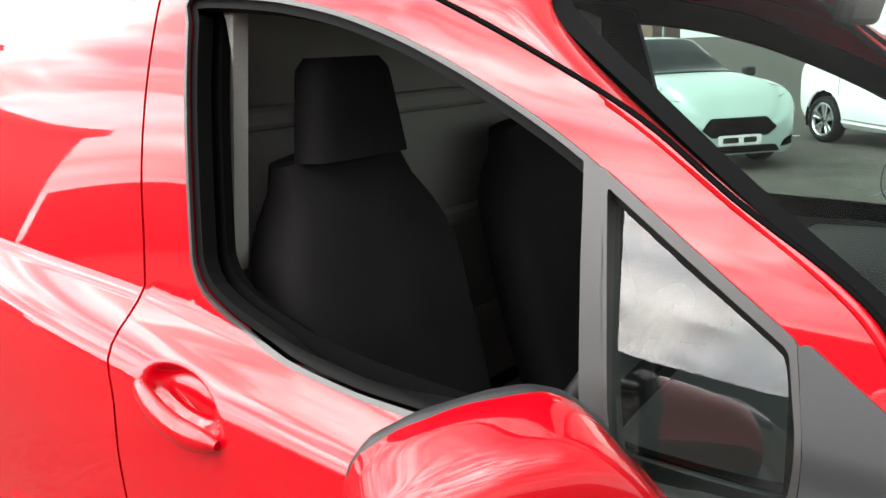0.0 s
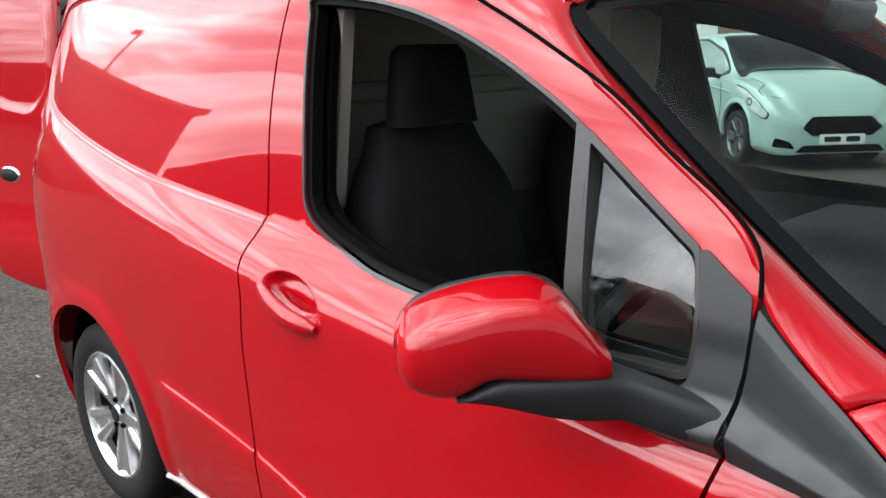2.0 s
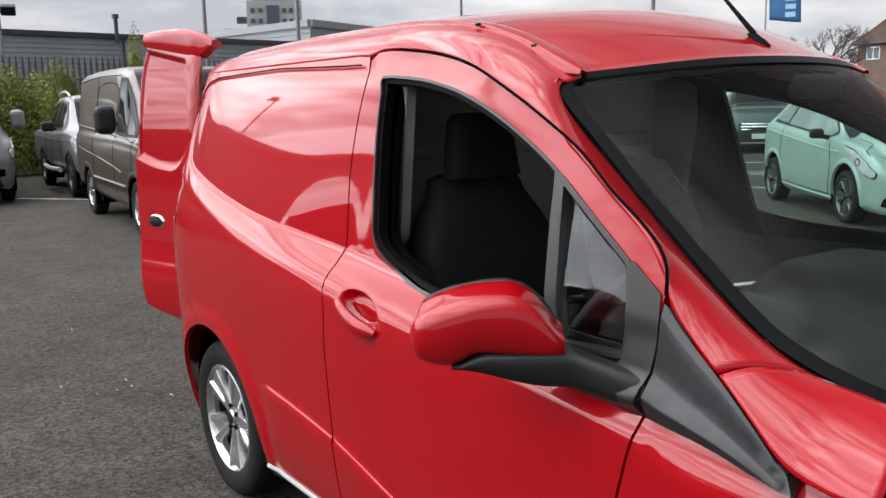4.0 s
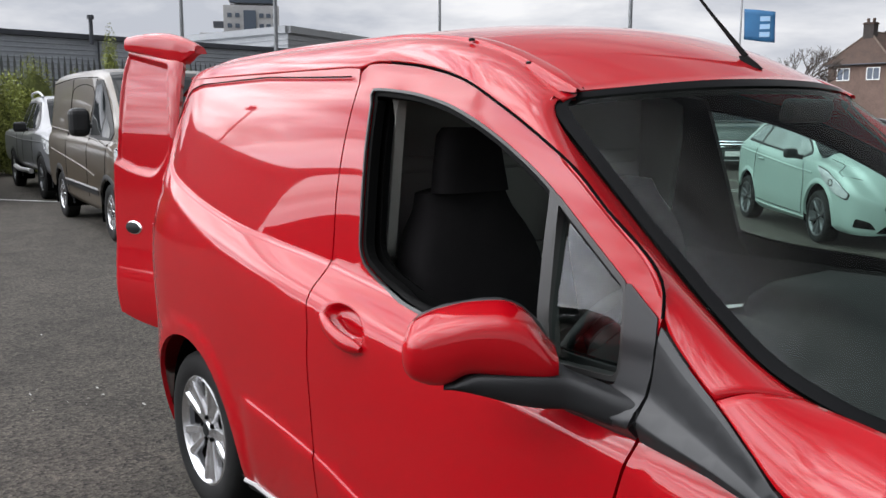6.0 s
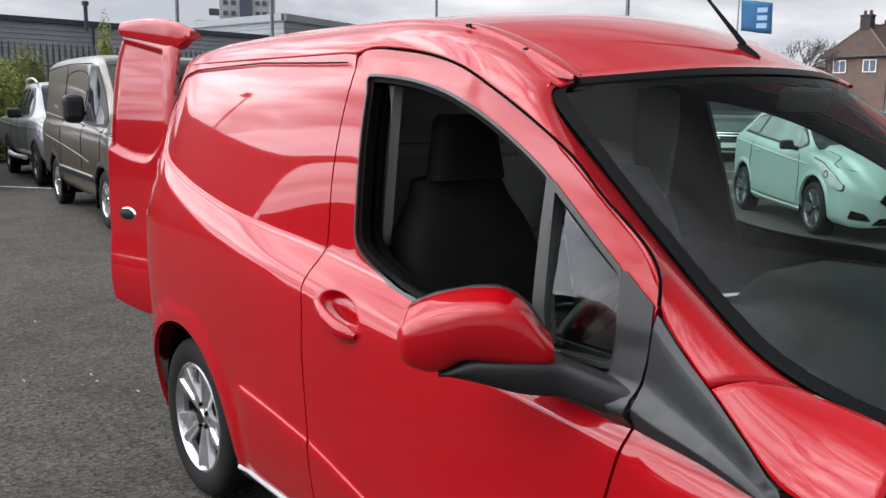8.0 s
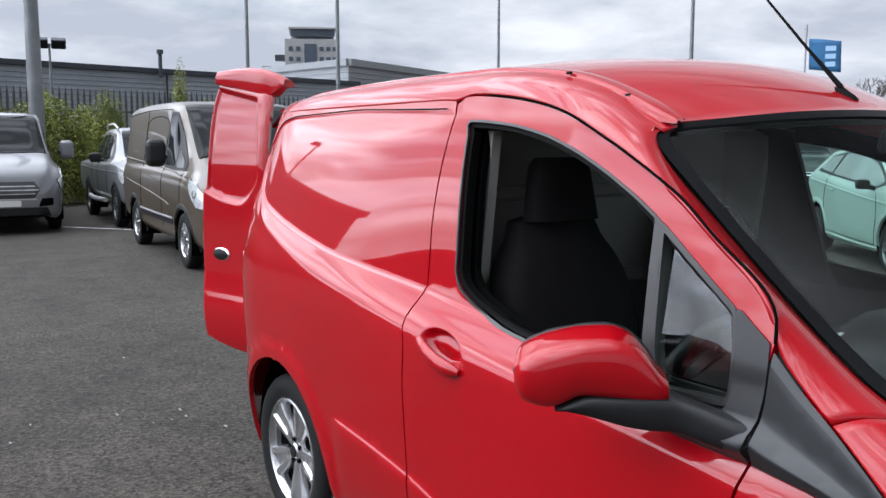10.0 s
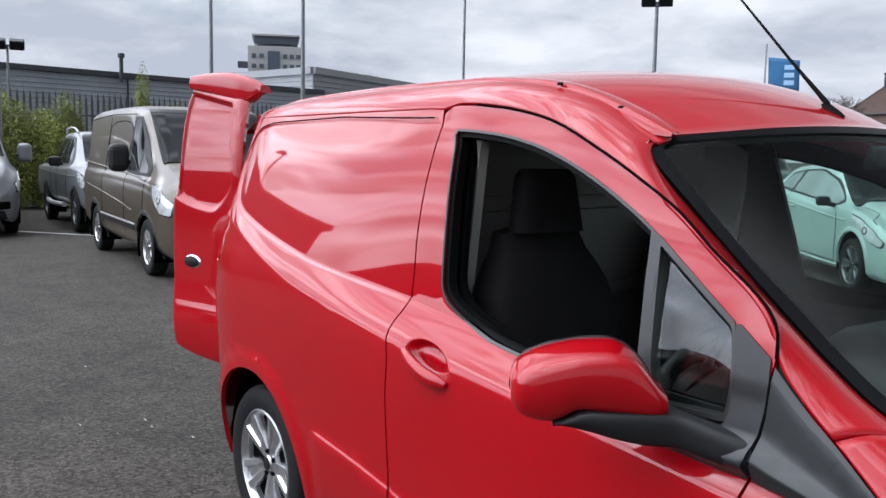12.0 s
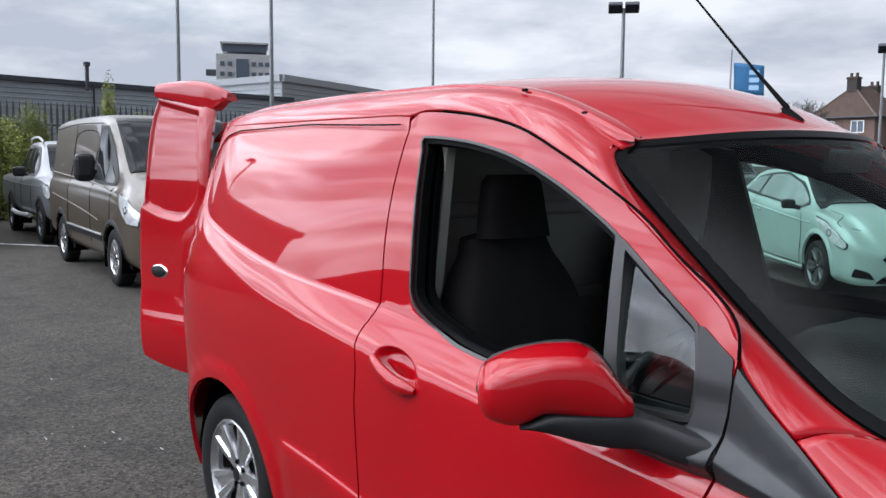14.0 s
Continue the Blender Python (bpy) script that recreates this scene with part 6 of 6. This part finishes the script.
for a, b in ((EAVES[0], RIDGE[0]), (EAVES[1], RIDGE[1]), (EAVES[2], RIDGE[1]), (EAVES[3], RIDGE[0]), RIDGE):
    part("hip_tiles", moved(tube([a, b], 0.11, 6), hm), HIP_TILE, hroof)
for a, b in ((0, 1), (1, 2), (2, 3), (3, 0)):
    part("gutter", moved(tube([EAVES[a], EAVES[b]], 0.10, 6), hm), ROOF_EDGE, hroof)
for cx in (-1.5, 2.71):
    drop = 0.0 if cx < 0 else 0.75
    ch = part("chimney", moved(solid_box(0.9, 1.25, 2.2, 0.04, (cx, 0, 10.55 - drop)), hm), CHIMNEY, hroof)
    part("chimney_cap", moved(solid_box(1.05, 1.4, 0.16, 0.03, (cx, 0, 11.5 - drop)), hm), ROOF_TILE, ch)
    for dy in (-0.35, 0.35):
        part("chimney_pot", moved(tube([(cx, dy, 11.5 - drop), (cx, dy, 12.1 - drop)], 0.17, 8), hm), ROOF_TILE, ch)
for y in (-1.8, 1.8):
    pane = part("window", moved(solid_box(0.08, 1.5, 1.3, 0.02, (-3.28, y, 5.9)), hm), WINDOWS, house)
    part("window_frame", moved(frame_bars(1.5, 1.3), hm @ Matrix.Translation((-3.33, y, 5.9))), PALE, pane)

# bare tree
tree = thing("bare_tree", "leafless tree with fine grey-brown twigs", "tree", m=Matrix.Translation(polar(120.6, 66)))
bm = bmesh.new()
rng = random.Random(5)


def grow(p, d, length, r, level):
    q = p + d * length
    sides = 5 if level < 3 else 3
    t = d.normalized()
    s = t.cross(Vector((0.3, 0.5, 0.8))).normalized()
    u = s.cross(t)
    a = [bm.verts.new(p + (s * math.cos(k / sides * math.tau) + u * math.sin(k / sides * math.tau)) * r) for k in range(sides)]
    b = [bm.verts.new(q + (s * math.cos(k / sides * math.tau) + u * math.sin(k / sides * math.tau)) * r * 0.65) for k in range(sides)]
    for k in range(sides):
        bm.faces.new((a[k], a[(k + 1) % sides], b[(k + 1) % sides], b[k]))
    if level < 6:
        for _ in range(3 if level > 0 else 4):
            nd = (d + Vector((rng.uniform(-0.75, 0.75), rng.uniform(-0.75, 0.75), rng.uniform(-0.15, 0.5)))).normalized()
            grow(p + d * length * rng.uniform(0.6, 1.0), nd, length * rng.uniform(0.62, 0.82), max(r * 0.58, 0.012), level + 1)


grow(Vector((0, 0, 0)), Vector((0, 0, 1)), 2.2, 0.22, 0)
part("crown", bm, BARK, tree)

# palisade fence
fence = thing("palisade_fence", "grey steel palisade fence with pointed pales", "fence")
FA, FB = Vector((-20.6, -6.0, 0)), Vector((-22.0, 10.5, 0))
pale = bmesh.new()
prof = [(-0.034, 0.0), (-0.012, 0.018), (0.012, 0.018), (0.034, 0.0)]
rows = [[(y, -x, z) for y, x in prof] for z in (0.05, 2.72)] + [[(y * 0.75, -x, 2.80) for y, x in prof], [(y * 0.05, -x, 2.96) for y, x in prof]]
pale_mesh = loft([[(q[1], q[0], q[2]) for q in r] for r in rows])
pale_ob = part("pale", pale_mesh, FENCE_STEEL, fence)
md = pale_ob.data
n_pales = 108
for i in range(n_pales):
    p = FA.lerp(FB, i / (n_pales - 1))
    ob = pale_ob if i == 0 else new("pale", md)
    ob.parent = fence
    ob.matrix_basis = Matrix.Translation(p)
for z in (0.5, 2.35):
    part("rail", beam(FA + Vector((-0.05, 0, z)), FB + Vector((-0.05, 0, z)), 0.05, 0.05), FENCE_STEEL, fence)
for i in range(7):
    p = FA.lerp(FB, i / 6) + Vector((-0.12, 0, 0))
    part("fence_post", beam(p, p + Vector((0, 0, 2.7)), 0.09, 0.06), FENCE_STEEL, fence)

# hedge
def bush(name, label, centres, count, leaf, seed):
    """Clumps of small leaves round a core painted as inner shade; centres: (x, y, z, rx, ry, rz)."""
    ob = thing(name, label, "hedge", kind="stuff")
    rng = np.random.default_rng(seed)
    vs, fs = [], []
    tot = sum(c[3] * c[4] + c[4] * c[5] for c in centres)
    for cx, cy, cz, rx, ry, rz in centres:
        k = int(count * (rx * ry + ry * rz) / tot)
        d = rng.normal(size=(k, 3))
        d /= np.linalg.norm(d, axis=1)[:, None]
        rad = 0.72 + 0.36 * rng.random(k) ** 1.4
        p = np.array((cx, cy, cz)) + d * np.array((rx, ry, rz)) * rad[:, None]
        p[:, 2] += 0.12 * np.sin(p[:, 1] * 5.1) + 0.08 * np.sin(p[:, 1] * 11.7)
        a, b = rng.normal(size=(k, 3)), rng.normal(size=(k, 3))
        a /= np.linalg.norm(a, axis=1)[:, None]
        b -= a * (a * b).sum(1)[:, None]
        b /= np.linalg.norm(b, axis=1)[:, None]
        s = leaf * (0.6 + 0.8 * rng.random(k))[:, None]
        for i in range(k):
            if p[i, 2] < 0.03:
                continue
            n = len(vs)
            vs += [tuple(p[i] - a[i] * s[i]), tuple(p[i] - b[i] * s[i] * 0.45), tuple(p[i] + a[i] * s[i]), tuple(p[i] + b[i] * s[i] * 0.45)]
            fs.append((n, n + 1, n + 2, n + 3))
    me = bpy.data.meshes.new("leaves")
    me.from_pydata(vs, [], fs)
    me.materials.append(LEAF)
    lv = new("leaves", me)
    lv.parent = ob
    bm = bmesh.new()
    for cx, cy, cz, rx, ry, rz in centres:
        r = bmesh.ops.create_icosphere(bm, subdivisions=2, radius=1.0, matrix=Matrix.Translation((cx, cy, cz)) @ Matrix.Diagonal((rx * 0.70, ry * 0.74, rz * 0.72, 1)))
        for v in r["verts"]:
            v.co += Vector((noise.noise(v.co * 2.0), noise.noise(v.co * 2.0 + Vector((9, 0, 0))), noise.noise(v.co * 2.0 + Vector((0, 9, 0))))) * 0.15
    part("shade_core", bm, LEAF_SHADE, ob)
    return ob


rng = random.Random(11)
cs = []
for i in range(15):
    y = -5.5 + 0.62 * i
    x = -19.75 - 0.085 * (y + 6)
    h = 1.32 if y < 2.6 else 1.12
    cs.append((x + rng.uniform(-0.15, 0.15), y, h * 0.82 + rng.uniform(-0.1, 0.15), 0.75, 0.62, h + rng.uniform(-0.1, 0.25)))
bush("hedge", "dense yellow-green hedge in front of the fence", cs, 130000, 0.034, 3)
bush("climbing_shrub", "yellow-green shrub growing up the fence", [(-20.95, 3.4, 1.6, 0.3, 0.5, 1.35), (-21.0, 4.6, 1.4, 0.3, 0.55, 1.2), (-21.1, 5.4, 1.7, 0.25, 0.28, 1.9), (-21.2, 6.2, 1.4, 0.3, 0.6, 1.3), (-21.3, 7.4, 1.3, 0.3, 0.6, 1.3)], 26000, 0.026, 4)

# ---- behind the camera, seen in the paint ----
DARK_FRONT = mat("dark_cladding", (0.05, 0.055, 0.06), 0.6, var=0.2, var_scale=0.5, grain=0.1, grain_scale=4.0)
show = thing("showroom", "large grey showroom building across the yard", "building")
b0, b1, b2, b3 = Vector((-29.4, -19.3, 0)), Vector((-22.6, -8.6, 0)), Vector((-48.0, -30.0, 0)), Vector((-24.8, -4.9, 0))
part("wall", ribbed_wall(b0, b1, 0.0, 5.85, 8, 0.02), DARK_FRONT, show, thickness=0.1)
part("wall", ribbed_wall(b2, b0, 0.0, 5.85, 8, 0.02), DARK_FRONT, show, thickness=0.1)
part("wall", ribbed_wall(b1, b3, 0.0, 5.85, 8, 0.02), DARK_FRONT, show, thickness=0.1)
part("roof_edge", beam(b1 + Vector((0, 0, 5.95)), b3 + Vector((0, 0, 5.95)), 0.9, 0.3), ROOF_EDGE, show)
part("roof_edge", beam(b0 + Vector((-0.2, -0.3, 5.95)), b1 + Vector((0, 0, 5.95)), 0.9, 0.3), ROOF_EDGE, show)
part("roof", loft([[b0 + Vector((0, 0, 6.05)), b1 + Vector((0, 0, 6.05))], [b2 + Vector((0, 0, 6.15)), b1 + Vector((-25, -4, 6.15))]]), CLAD, show)
lamp_post(195.5, 21.3, 6.5, 0.05, "grey steel lamp post", (0.12,), 0.55)
# added wall stands in for the dark low skyline mirrored in the van
stand_in = thing("skyline_wall", "plain dark wall standing in for the low skyline across the yard", "wall", kind="structure")
part("wall_run", beam(Vector((-29.6, -19.9, 1.6)), Vector((14, -32, 1.6)), 0.3, 3.2), DARK_FRONT, stand_in)
hatch("silver hatchback parked across the yard", pose(-3.0, -11.5, 0, 0, 0, 62), SILVER, ALLOY)
hatch("dark green hatchback parked across the yard", pose(-6.2, -10.0, 0, 0, 0, 62), DARK, ALLOY)
hatch("white hatchback parked across the yard", pose(0.2, -13.0, 0, 0, 0, 62), PALE, ALLOY)
